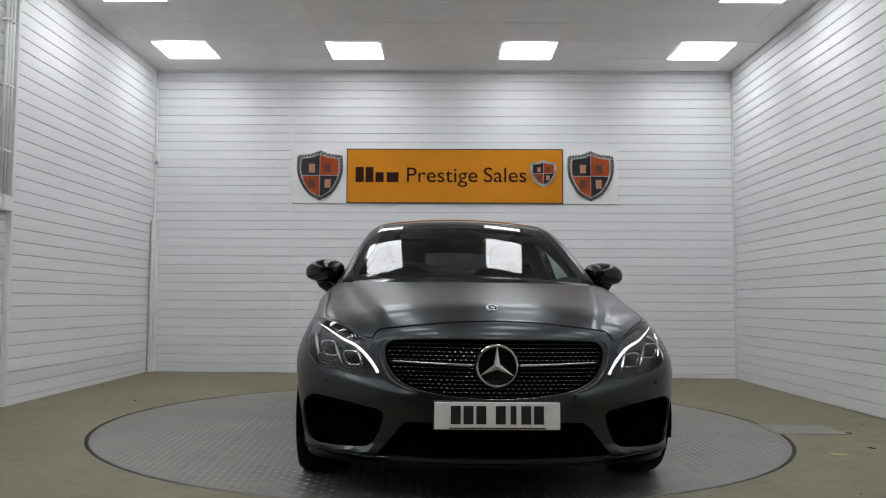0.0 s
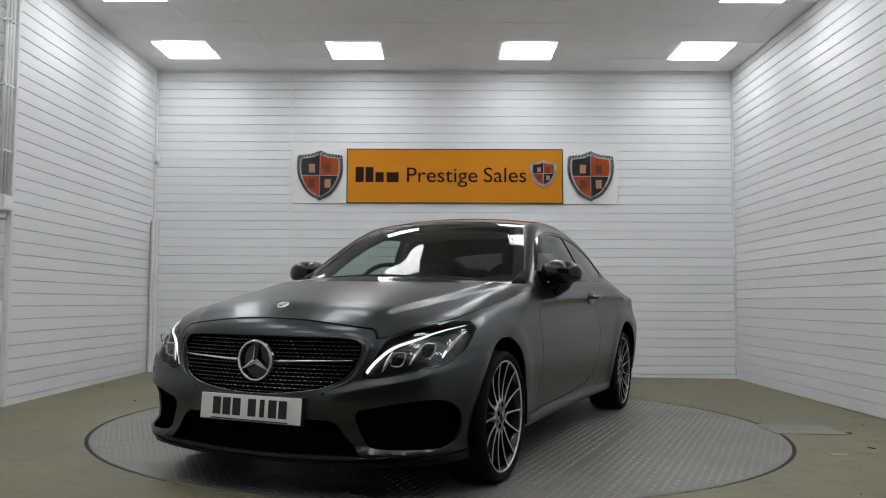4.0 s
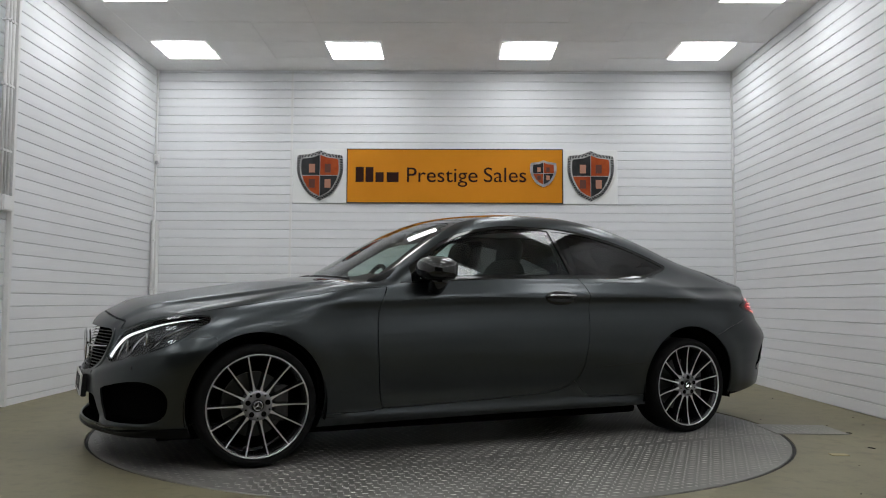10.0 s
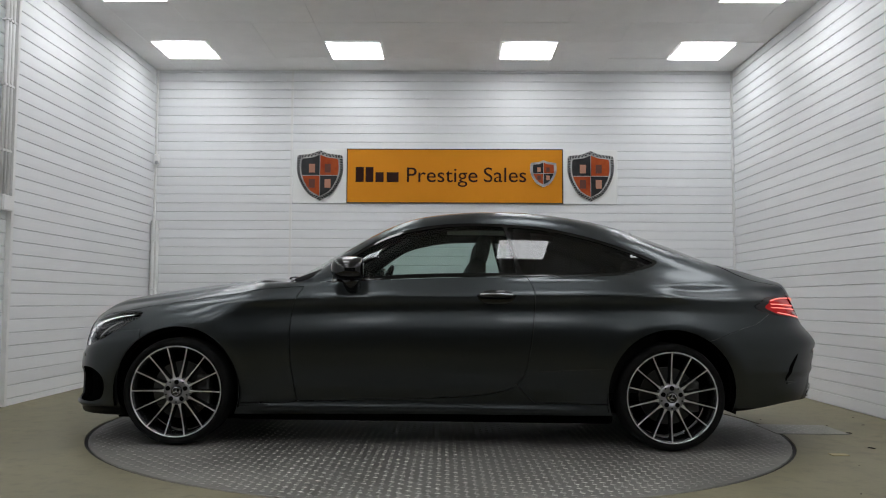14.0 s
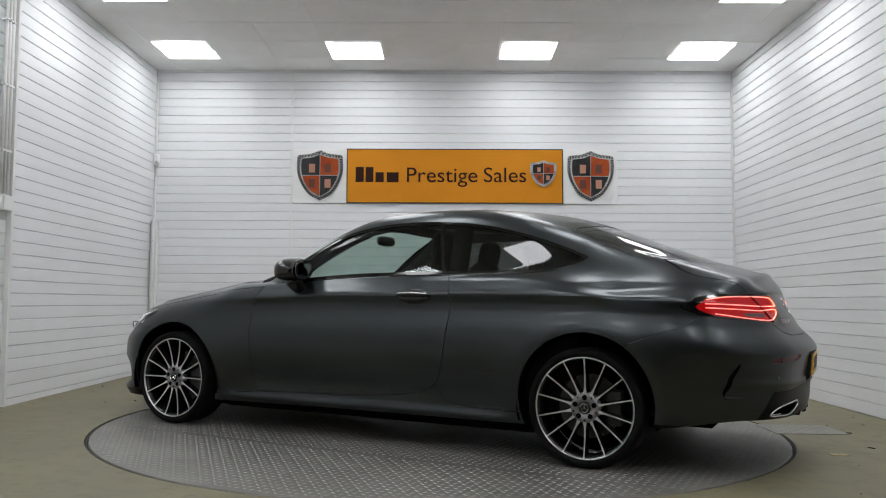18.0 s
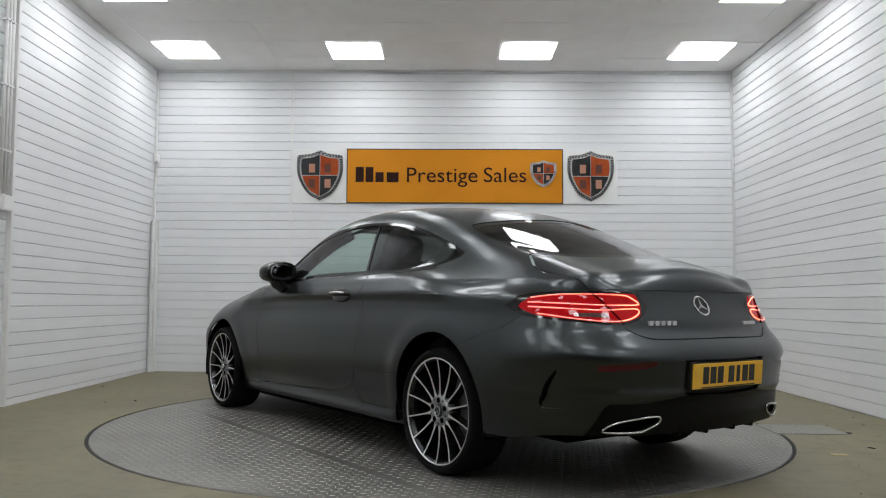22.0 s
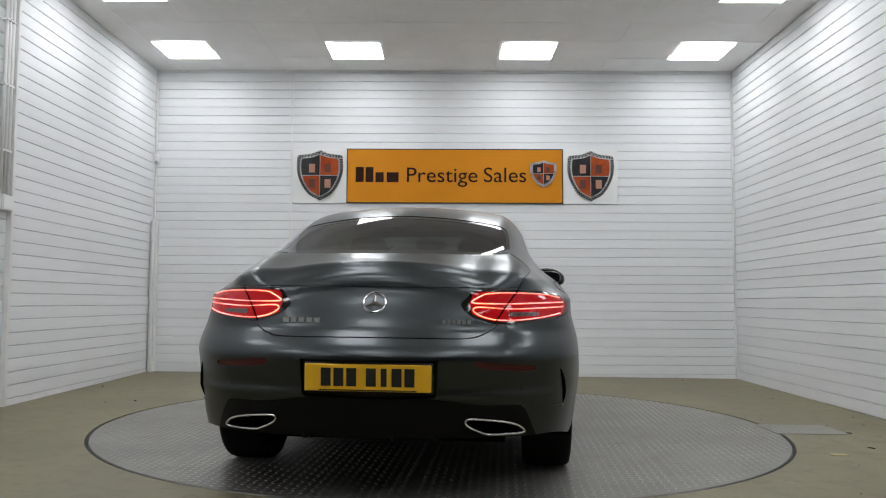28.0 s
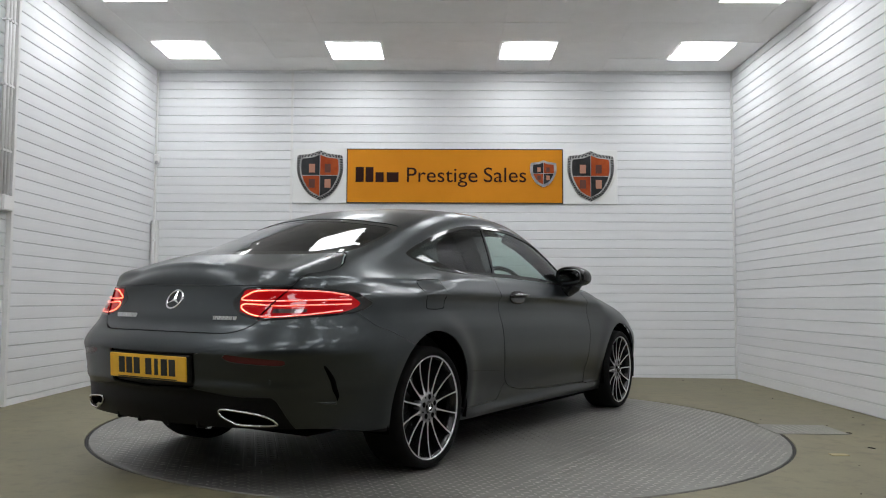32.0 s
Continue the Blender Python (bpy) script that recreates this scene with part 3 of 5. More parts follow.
# ---------- outlines on the skin ----------
GAP = 0.0022
f_arch_front = np.hypot(GX - 1.42, GZ - 0.325) - 0.354
f_arch_rear = np.hypot(GX + 1.42, GZ - 0.333) - 0.362
floor_line = spline([-2.5, -2.2, -1.8, -1.0, 0.0, 1.0, 1.75, 2.3], [0.285, 0.285, 0.235, 0.195, 0.190, 0.178, 0.165, 0.165])
f_low = GZ - floor_line(GX)
f_door = side_view([(0.745, 1.02), (0.745, 1.02), (0.705, 0.94), (0.757, 0.825), (0.778, 0.68), (0.770, 0.486), (0.745, 0.31), (0.730, 0.258), (0.730, 0.258), (0.4, 0.266), (0.0, 0.280), (-0.30, 0.300), (-0.46, 0.328), (-0.545, 0.378), (-0.585, 0.45), (-0.613, 0.6), (-0.634, 0.80), (-0.627, 0.92), (-0.575, 1.02), (-0.575, 1.02)])
f_belt = spline([-1.5, -1.0, -0.6, -0.15, 0.2, 0.5, 0.75], [1.0, 0.998, 0.993, 0.984, 0.968, 0.948, 0.934])(GX) - GZ
f_dlo = side_view([(0.705, 0.934), (0.705, 0.934), (0.585, 1.014), (0.454, 1.102), (0.324, 1.188), (0.19, 1.249), (0.02, 1.290), (-0.151, 1.312), (-0.36, 1.316), (-0.50, 1.311), (-0.668, 1.298), (-0.84, 1.270), (-1.04, 1.221), (-1.24, 1.154), (-1.345, 1.113), (-1.385, 1.090), (-1.345, 1.062), (-1.26, 1.036), (-1.16, 1.013), (-1.02, 1.003), (-0.65, 0.998), (-0.35, 0.994), (0.012, 0.985), (0.31, 0.966), (0.507, 0.947)])
post = 0.56 + (GZ - 0.99) * -0.30
f_doorpane = np.minimum(GX + post - 0.004, 0.50 - GX)
f_quarterpane = -(GX + post) - 0.012
f_screen = np.where(GX > -0.2, end_view([(0.0, 0.950), (0.0, 0.950), (0.40, 0.950), (0.66, 0.945), (0.735, 0.955), (0.735, 0.955), (0.66, 1.13), (0.585, 1.265), (0.535, 1.325), (0.44, 1.352), (0.0, 1.368), (0.0, 1.368), (-0.3, 1.368), (-0.3, 0.950)]), -1.0)
f_sunroof = np.minimum(np.minimum(0.545 - 0.02 * (GX - 0.1) ** 2 - GY, GX + 0.62), np.where(GZ > 1.2, 1.0, -1.0))
f_rearglass = np.where(GX < -1.0, end_view([(0.0, 1.066), (0.0, 1.066), (0.25, 1.067), (0.45, 1.072), (0.535, 1.079), (0.575, 1.094), (0.575, 1.14), (0.572, 1.195), (0.556, 1.240), (0.52, 1.260), (0.43, 1.276), (0.25, 1.296), (0.0, 1.308), (0.0, 1.308), (-0.2, 1.308), (-0.2, 1.066)]), -1.0)
f_bonnet_front = np.where(GX > 0.5, end_view([(0.0, 0.764), (0.0, 0.764), (0.18, 0.758), (0.345, 0.742), (0.455, 0.729), (0.490, 0.724), (0.513, 0.706), (0.521, 0.684), (0.521, 0.684), (0.566, 0.690), (0.62, 0.722), (0.66, 0.742), (0.74, 0.766), (0.762, 0.79), (0.785, 0.84), (0.805, 0.89), (0.82, 0.95), (0.84, 1.2), (0.84, 1.2), (-0.3, 1.2), (-0.3, 0.764)]), -1.0)
f_bonnet = np.minimum(f_bonnet_front, -f_screen - 0.004)
f_head = np.where(GX > 1.3, end_view([(0.815, 0.738), (0.790, 0.755), (0.748, 0.755), (0.70, 0.745), (0.655, 0.730), (0.570, 0.682), (0.545, 0.642), (0.510, 0.575), (0.484, 0.535), (0.502, 0.524), (0.563, 0.524), (0.685, 0.549), (0.775, 0.576), (0.815, 0.608), (0.831, 0.650), (0.826, 0.70)]), -1.0)
f_head = np.minimum(f_head, GX - 1.655)
GRILLE = [(0.0, 0.690), (0.0, 0.690), (0.25, 0.688), (0.405, 0.683), (0.452, 0.672), (0.470, 0.638), (0.459, 0.580), (0.428, 0.532), (0.380, 0.498), (0.30, 0.471), (0.15, 0.450), (0.0, 0.443), (0.0, 0.443), (-0.2, 0.443), (-0.2, 0.69)]
f_grille = np.where(GX > 1.5, end_view(GRILLE), -1.0)
f_intake = np.where(GX > 1.2, end_view([(0.472, 0.376), (0.56, 0.405), (0.66, 0.424), (0.76, 0.436), (0.812, 0.42), (0.834, 0.375), (0.826, 0.29), (0.79, 0.238), (0.70, 0.232), (0.545, 0.238), (0.503, 0.270)]), -1.0)
f_lower = np.where(GX > 1.2, end_view([(0.0, 0.345), (0.0, 0.345), (0.30, 0.346), (0.385, 0.336), (0.435, 0.280), (0.500, 0.200), (0.500, 0.200), (0.0, 0.197), (0.0, 0.197), (-0.2, 0.197), (-0.2, 0.335)]), -1.0)
f_lip = 0.180 + 0.030 * step(0.50, 0.85, GY) - GZ
f_bumper_top = np.where(GX > 1.0, end_view([(-0.3, 0.761), (-0.3, 0.761), (0.0, 0.761), (0.18, 0.755), (0.345, 0.739), (0.455, 0.726), (0.488, 0.721), (0.510, 0.704), (0.518, 0.684), (0.518, 0.684), (0.530, 0.64), (0.56, 0.58), (0.70, 0.575), (0.79, 0.60), (0.835, 0.640), (0.90, 0.660), (1.0, 0.66), (1.0, 0.0), (1.0, 0.0), (-0.3, 0.0), (-0.3, 0.0)]), -1.0)
f_bumper_back = np.where(GX > 1.0, GX - 1.635, -1)
f_front_bumper = np.minimum(f_bumper_top, f_bumper_back)
f_tail = np.where(GX < -1.2, end_view([(0.368, 0.836), (0.392, 0.862), (0.412, 0.888), (0.44, 0.896), (0.52, 0.898), (0.633, 0.898), (0.745, 0.890), (0.815, 0.875), (0.847, 0.848), (0.851, 0.828), (0.838, 0.800), (0.797, 0.779), (0.70, 0.767), (0.59, 0.756), (0.51, 0.755), (0.428, 0.777), (0.388, 0.804)]), -1.0)
f_boot = np.where(GX < -1.5, end_view([(-0.3, 0.694), (-0.3, 0.694), (0.0, 0.694), (0.27, 0.692), (0.39, 0.693), (0.45, 0.705), (0.50, 0.728), (0.525, 0.756), (0.565, 0.83), (0.612, 0.905), (0.641, 0.957), (0.668, 0.985), (0.658, 1.012), (0.628, 1.043), (0.588, 1.075), (0.56, 1.078), (0.45, 1.072), (0.0, 1.066), (0.0, 1.066), (-0.3, 1.066)]), -1.0)
bumper_top = spline([0.0, 0.40, 0.47, 0.52, 0.74, 0.83, 0.92], [0.692, 0.692, 0.71, 0.752, 0.774, 0.797, 0.80])
bumper_side = spline([-2.2, -2.02, -1.99, -1.965, -1.894, -1.813, -1.72, -1.6], [0.80, 0.798, 0.790, 0.772, 0.727, 0.703, 0.668, 0.62])
f_rear_bumper = np.where(GX < -1.5, np.minimum(np.where(GY > 0.825, bumper_side(GX), bumper_top(GY)) - GZ, -GX - 1.62), -1.0)
f_diffuser = np.where(GX < -1.5, 0.449 - 0.028 * step(0.2, 0.5, GY) - 0.17 * step(0.62, 0.72, GY) - GZ, -1.0)
f_plate_well = np.where(GX < -2.0, end_view([(-0.3, 0.605), (-0.3, 0.605), (0.27, 0.605), (0.285, 0.60), (0.285, 0.60), (0.278, 0.455), (0.27, 0.450), (0.27, 0.450), (-0.3, 0.45)]), -1.0)
f_reflector = np.where(GX < -1.8, end_view([(0.690, 0.573), (0.668, 0.584), (0.55, 0.594), (0.43, 0.603), (0.428, 0.588), (0.462, 0.573), (0.55, 0.565), (0.668, 0.560)]), -1.0)
EXHAUST = [(0.638, 0.312), (0.603, 0.339), (0.527, 0.356), (0.420, 0.365), (0.396, 0.355), (0.407, 0.335), (0.452, 0.313), (0.49, 0.301), (0.590, 0.300), (0.630, 0.303)]
f_exhaust = np.where(GX < -1.8, end_view(EXHAUST), -1.0)
f_sill = np.minimum(np.minimum(1.30 - GX, GX + 1.30), spline([-1.3, -0.66, -0.50, -0.3, 0.4, 0.69, 0.77, 1.3], [0.262, 0.262, 0.37, 0.32, 0.285, 0.275, 0.25, 0.24])(GX) - GZ)

car = group_of("coupe_car", "satin dark grey two-door coupe with black mirrors standing on the turntable", "car")

skin("bonnet", [f_bonnet - GAP, GX - 0.55], PAINT, car, mirror="both", label="satin grey bonnet with a raised middle")
skin("front_bumper", [f_low, f_front_bumper - 0.0012, -f_grille, -f_head - GAP, -f_intake, -f_lower, -f_lip, f_arch_front], PAINT, car, mirror="both")
skin("front_lip", [f_low, f_lip - 0.002, np.where(GX > 1.5, 1.0, -1.0), f_bumper_back, f_arch_front], LIP_BLACK, car, mirror="both", inset=-0.008, depth=0.03, label="black front splitter")
not_front = -np.minimum(f_front_bumper + 0.0012, 1)
skin("front_wing", [f_low, f_arch_front, GX - 0.3, -f_bonnet_front - GAP, not_front, -f_head - GAP, -f_door - GAP, -f_sill - GAP, -f_dlo, -f_screen - 0.01, np.where(GZ < 0.99, 1.0, -1.0)], PAINT, car, mirror="copy")
skin("door", [f_door - GAP, f_belt - 0.004, -f_dlo], PAINT, car, mirror="copy")
skin("sill", [f_low, f_sill - GAP, -f_door - GAP, f_arch_front, f_arch_rear], PAINT, car, depth=0.10, mirror="copy", label="side skirt")
quarter = [f_low, f_arch_rear, 0.72 - GX, -f_door - GAP, -f_dlo, -f_sill - GAP, -f_screen, -f_sunroof, -f_rearglass, -np.minimum(f_boot, 1) - 0.0018, -f_rear_bumper - 0.0010, -f_tail - GAP, np.where((GX < -0.3) | (GZ > 0.93), 1.0, -1.0)]
skin("roof", quarter + [np.where(GX < 0.72, GZ - 0.93, -1), 0.565 - GY, GX + 1.60], PAINT, car, mirror="both", label="satin grey rear half of the roof")
skin("quarter_panel", quarter + [np.where(GX < 0.72, 1.0, -1), np.maximum(GY - 0.565, -1.60 - GX)], PAINT, car, mirror="copy", label="rear wing that runs up into the roof pillar")
skin("boot_lid", [f_boot - 0.0018, -f_tail - GAP, -f_rearglass - 0.003, GZ - 0.9065], PAINT, car, mirror="both", label="boot lid with a ducktail edge")
skin("boot_face", [f_boot - 0.0018, -f_tail - GAP, 0.9035 - GZ], PAINT, car, mirror="both", label="upright lower face of the boot lid")
skin("rear_bumper", [f_low, f_rear_bumper - 0.0010, -f_tail - GAP, -f_diffuser - 0.002, -f_plate_well, -f_reflector, f_arch_rear, -f_boot - GAP], PAINT, car, mirror="both")
skin("diffuser", [f_low, f_diffuser, f_rear_bumper - GAP, -f_plate_well, -f_exhaust, f_arch_rear], LIP_BLACK, car, mirror="both", label="black lower rear diffuser")
skin("plate_recess", [f_plate_well + 0.004], MATT_BLACK, car, mirror="both", inset=0.022)
skin("rear_reflector", [f_reflector + 0.001], DARK_RED, car, mirror="copy", inset=0.004)
skin("windscreen", [f_screen + 0.006, GX + 0.1], GLASS_CLEAR, car, mirror="both", inset=0.005, depth=0.004)
skin("screen_surround", [f_screen + 0.006, 0.022 + 0.030 * step(0.45, 0.6, GY) - f_screen], GLOSS_BLACK, car, mirror="both", inset=0.0035, lip=False)
skin("sunroof", [f_sunroof, -f_screen - 0.003], GLOSS_BLACK, car, mirror="both", inset=0.002, label="black glass panoramic roof panel")
skin("window_trim", [f_dlo + 0.001, np.maximum(0.017 - f_dlo, np.minimum(0.003 - f_doorpane, 0.003 - f_quarterpane))], TRIM_BLACK, car, mirror="copy", inset=0.003, label="black window surround")
skin("door_window", [f_dlo - 0.012, f_doorpane], GLASS_CLEAR, car, mirror="copy", inset=0.008, depth=0.003, label="clear tinted door glass")
skin("quarter_window", [f_dlo - 0.012, f_quarterpane], GLASS_DARK, car, mirror="copy", inset=0.007, depth=0.003, label="dark privacy glass")
skin("rear_window", [f_rearglass + 0.004], GLASS_DARK, car, mirror="both", inset=0.004, depth=0.003, label="dark privacy rear glass")
skin("rear_window_surround", [f_rearglass + 0.005, 0.018 - f_rearglass], GLOSS_BLACK, car, mirror="both", inset=0.003, lip=False)
# Black sheets close the openings; the shade of their depth is in the colour.
skin("intake_recess", [f_intake + 0.006, f_low], SHADE_BLACK, car, mirror="copy", inset=0.055, depth=-0.055)
skin("lower_grille", [f_lower + 0.014], SHADE_BLACK, car, mirror="both", inset=0.05, depth=-0.045)
skin("grille_backing", [f_grille + 0.008], SHADE_BLACK, car, mirror="both", inset=0.045)
skin("headlamp_housing", [f_head + 0.003], LAMP_DARK, car, mirror="copy", inset=0.050)
skin("headlamp_lens", [f_head], LENS_CLEAR, car, mirror="copy", inset=0.0, depth=0.004)
skin("tail_lamp", [f_tail - 0.004], RED_LENS, car, mirror="copy", inset=0.001, depth=0.02)
skin("inner_shell", [f_low - 0.03, f_arch_front + 0.02, f_arch_rear + 0.02, -np.maximum(f_dlo, np.maximum(f_screen, np.maximum(f_rearglass, -1)))], SHADE_BLACK, car, mirror="both", inset=0.065, lip=False)


# ---------- places on the skin ----------
def roots(f, a, b):
    """Where f changes from inside (above zero) at a to outside at b, for whole arrays."""
    for _ in range(26):
        m = (a + b) / 2
        inside = f(m) > 0
        a, b = np.where(inside, m, a), np.where(inside, b, m)
    return (a + b) / 2


def table(u0, u1, v0, v1, f, a, b, d=0.005):
    """A lookup of skin places over two coordinates."""
    us, vs = np.arange(u0, u1 + d, d), np.arange(v0, v1 + d, d)
    u, v = np.meshgrid(us, vs, indexing="ij")
    t = roots(lambda m: f(u, v, m), np.full(u.shape, a), np.full(u.shape, b))

    def at(p, q):
        i, j = (p - u0) / d, (q - v0) / d
        i, j = min(max(i, 0), len(us) - 1.001), min(max(j, 0), len(vs) - 1.001)
        k, n = int(i), int(j)
        i, j = i - k, j - n
        return float((t[k, n] * (1 - j) + t[k, n + 1] * j) * (1 - i) + (t[k + 1, n] * (1 - j) + t[k + 1, n + 1] * j) * i)
    return at


front_table = table(0, 0.9, 0.15, 0.80, lambda y, z, m: body_field(m, y, z), 1.0, 2.6)
rear_table = table(0, 0.9, 0.20, 1.0, lambda y, z, m: body_field(-m, y, z), 1.0, 2.9)
flank_table = table(-1.6, 1.2, 0.2, 1.1, lambda x, z, m: body_field(x, m, z), 0.2, 1.2)


def front_at(y, z):
    return front_table(abs(y), z)


def rear_at(y, z):
    return -rear_table(abs(y), z)


def flank_at(x, z):
    return flank_table(x, z)


def top_at(x, y):
    return float(roots(lambda m: body_field(np.array([x]), np.array([y]), m), np.array([0.5]), np.array([1.7]))[0])


def both_sides(make):
    """Call make(side) for the left (+1) and the right (-1)."""
    return [make(1), make(-1)]


def path_of(points, n=8):
    """An open smooth path through points of any dimension."""
    p = [np.array(q, float) for q in points]
    p = [2 * p[0] - p[1]] + p + [2 * p[-1] - p[-2]]
    out = []
    for i in range(1, len(p) - 2):
        a, b, c, d = p[i - 1:i + 3]
        for k in range(n):
            t = k / n
            out.append(0.5 * (2 * b + (c - a) * t + (2 * a - 5 * b + 4 * c - d) * t * t + (3 * b - a - 3 * c + d) * t ** 3))
    out.append(p[-2])
    return out


def blob(loc, size, seg=16, power=2.0):
    """A rounded block: a sphere squared off by power."""
    bm = bmesh.new()
    bmesh.ops.create_uvsphere(bm, u_segments=seg * 2, v_segments=seg, radius=1.0)
    for v in bm.verts:
        c = [math.copysign(abs(q) ** (2 / power), q) for q in v.co]
        v.co = Vector((loc[0] + c[0] * size[0], loc[1] + c[1] * size[1], loc[2] + c[2] * size[2]))
    return bm


# ---------- wheels ----------
WHEEL_Z, TYRE_R = 0.307, 0.307


def wheel_at(x, side):
    """An alloy wheel with fourteen thin spokes; its face looks along +y."""
    w = part("wheel", lathe([(0.252, -0.20), (0.243, -0.15), (0.237, -0.06), (0.245, -0.012), (0.255, -0.004), (0.261, -0.006), (0.261, -0.02), (0.250, -0.03), (0.243, -0.07), (0.248, -0.15), (0.255, -0.20)], 64), RIM_BLACK, car, "black and polished multi-spoke alloy wheel", True)
    w.matrix_basis = pose(x, 0.878 * side, WHEEL_Z, 0, 0, 0 if side > 0 else 180)
    part("tyre", lathe([(0.255, -0.215), (0.267, -0.226), (0.288, -0.228), (0.301, -0.212), (TYRE_R - 0.001, -0.19), (TYRE_R, -0.11), (TYRE_R - 0.001, -0.03), (0.301, -0.008), (0.290, 0.006), (0.276, 0.009), (0.263, 0.002), (0.257, -0.008)], 80), RUBBER, w, "low-profile black tyre", True)
    part("rim_edge", lathe([(0.2530, -0.006), (0.2550, -0.001), (0.2595, 0.0005), (0.2615, -0.004)], 80), ALLOY, w, "polished rim edge", True)
    part("brake_disc", lathe([(0.06, -0.105), (0.165, -0.105), (0.165, -0.125), (0.06, -0.125)], 48, closed=True), DISC_METAL, w)
    # Added black disc that hides the lit deck behind the spokes.
    part("spoke_gap_blocker", lathe([(0.05, -0.165), (0.234, -0.165), (0.236, -0.17)], 48), SHADE_BLACK, w)
    part("brake_caliper", box(-0.175, -0.095, -0.145, -0.075, -0.09, 0.09, 0.012), CABIN_GREY, w)
    part("hub_disc", lathe([(0.001, -0.024), (0.030, -0.024), (0.033, -0.014), (0.060, -0.014), (0.073, -0.018), (0.078, -0.030), (0.078, -0.06), (0.001, -0.06)], 40), HUB_GREY, w, "", True)
    part("hub_cap", lathe([(0.0005, -0.008), (0.022, -0.009), (0.031, -0.013), (0.032, -0.026)], 32), GLOSS_BLACK, w, "black centre cap", True)
    star(w, (0, -0.007, 0), 0.024, 0.002, CHROME, "Y")
    for k in range(5):
        a = 2 * math.pi * (k + 0.25) / 5
        # Black discs stand in for the shade inside the holes.
        o = part("bolt_hole", lathe([(0.0005, -0.0125), (0.0135, -0.0125), (0.014, -0.016)], 16), SHADE_BLACK, w)
        o.location = (0.052 * math.cos(a), 0, 0.052 * math.sin(a))
        o = part("locator_hole", lathe([(0.0005, -0.0130), (0.0050, -0.0130), (0.0052, -0.016)], 10), SHADE_BLACK, w)
        o.location = (0.062 * math.cos(a + math.pi / 5), 0, 0.062 * math.sin(a + math.pi / 5))
    n = 14
    # one spoke: a thin machined face on a deeper black web
    face, web = bmesh.new(), bmesh.new()
    stations = [(0.066, 0.0100, -0.020), (0.105, 0.0040, -0.021), (0.16, 0.0031, -0.019), (0.21, 0.0031, -0.012), (0.252, 0.0036, -0.002)]
    for bm, grow, deep in ((face, 0.0, 0.004), (web, 0.0045, 0.045)):
        rows = []
        for r, hw, y in stations:
            top = y if grow == 0 else y - 0.0025
            hw2 = hw + grow * 0.4
            rows.append([bm.verts.new(q) for q in ((r, top, -hw2), (r, top, hw2), (r, top - deep, hw2 + grow), (r, top - deep, -hw2 - grow))])
        for a, b in zip(rows, rows[1:]):
            for k in range(4):
                bm.faces.new((a[k], b[k], b[(k + 1) % 4], a[(k + 1) % 4]))
        bmesh.ops.recalc_face_normals(bm, faces=bm.faces[:])
    m_face, m_web = bpy.data.meshes.new("spoke"), bpy.data.meshes.new("spoke_web")
    face.to_mesh(m_face), web.to_mesh(m_web)
    for k in range(n):
        turn = pose(0, 0, 0, 0, 360 * (k + (0 if x > 0 else 0.5)) / n, 0)
        part("spoke", m_face, ALLOY, w).matrix_basis = turn
        part("spoke_web", m_web, RIM_BLACK, w).matrix_basis = turn
    return w


def star(parent, loc, r, thick, mat, axis="X", ring=True, name="emblem"):
    """A plain ring with three tapered arms."""
    bm = bmesh.new()

    def put(u, v, d):
        return {"X": (loc[0] + d, loc[1] + u, loc[2] + v), "Y": (loc[0] + u, loc[1] + d, loc[2] + v)}[axis]
    if ring:
        seg, sec = 44, 8
        rows = []
        for a in range(seg):
            t = 2 * math.pi * a / seg
            row = []
            for s in range(sec):
                q = 2 * math.pi * s / sec
                rr = r - thick * 1.1 + thick * 1.3 * math.cos(q)
                row.append(bm.verts.new(put(rr * math.cos(t), rr * math.sin(t), thick * math.sin(q))))
            rows.append(row)
        for a in range(seg):
            for s in range(sec):
                bm.faces.new((rows[a][s], rows[(a + 1) % seg][s], rows[(a + 1) % seg][(s + 1) % sec], rows[a][(s + 1) % sec]))
    mid = bm.verts.new(put(0, 0, thick * 1.6))
    for k in range(3):
        t = math.pi / 2 + 2 * math.pi * k / 3
        tip = bm.verts.new(put((r - thick) * math.cos(t), (r - thick) * math.sin(t), thick * 0.5))
        sides = []
        for d in (-1, 1):
            q = t + d * math.pi / 3
            sides.append(bm.verts.new(put(r * 0.16 * math.cos(q), r * 0.16 * math.sin(q), 0)))
        bm.faces.new((mid, sides[0], tip))
        bm.faces.new((mid, tip, sides[1]))
    bmesh.ops.recalc_face_normals(bm, faces=bm.faces[:])
    return part(name, bm, mat, parent, "round chrome emblem with three arms" if parent == car else "")


for xw in (1.42, -1.42):
    for sd in (1, -1):
        wheel_at(xw, sd)


def arch_liner(x, side, r):
    bm = bmesh.new()
    rows = []
    for k in range(25):
        a = math.radians(-14 + 208 * k / 24)
        c, s = math.cos(a), math.sin(a)
        rows.append([bm.verts.new(q) for q in ((x + r * c, 0.872 * side, WHEEL_Z + r * s), (x + r * c, 0.50 * side, WHEEL_Z + r * s), (x, 0.50 * side, WHEEL_Z + 0.02))])
    for a, b in zip(rows, rows[1:]):
        bm.faces.new((a[0], b[0], b[1], a[1]))
        bm.faces.new((a[1], b[1], b[2], a[2]))
    return part("wheel_arch_liner", bm, SHADE_BLACK, car)


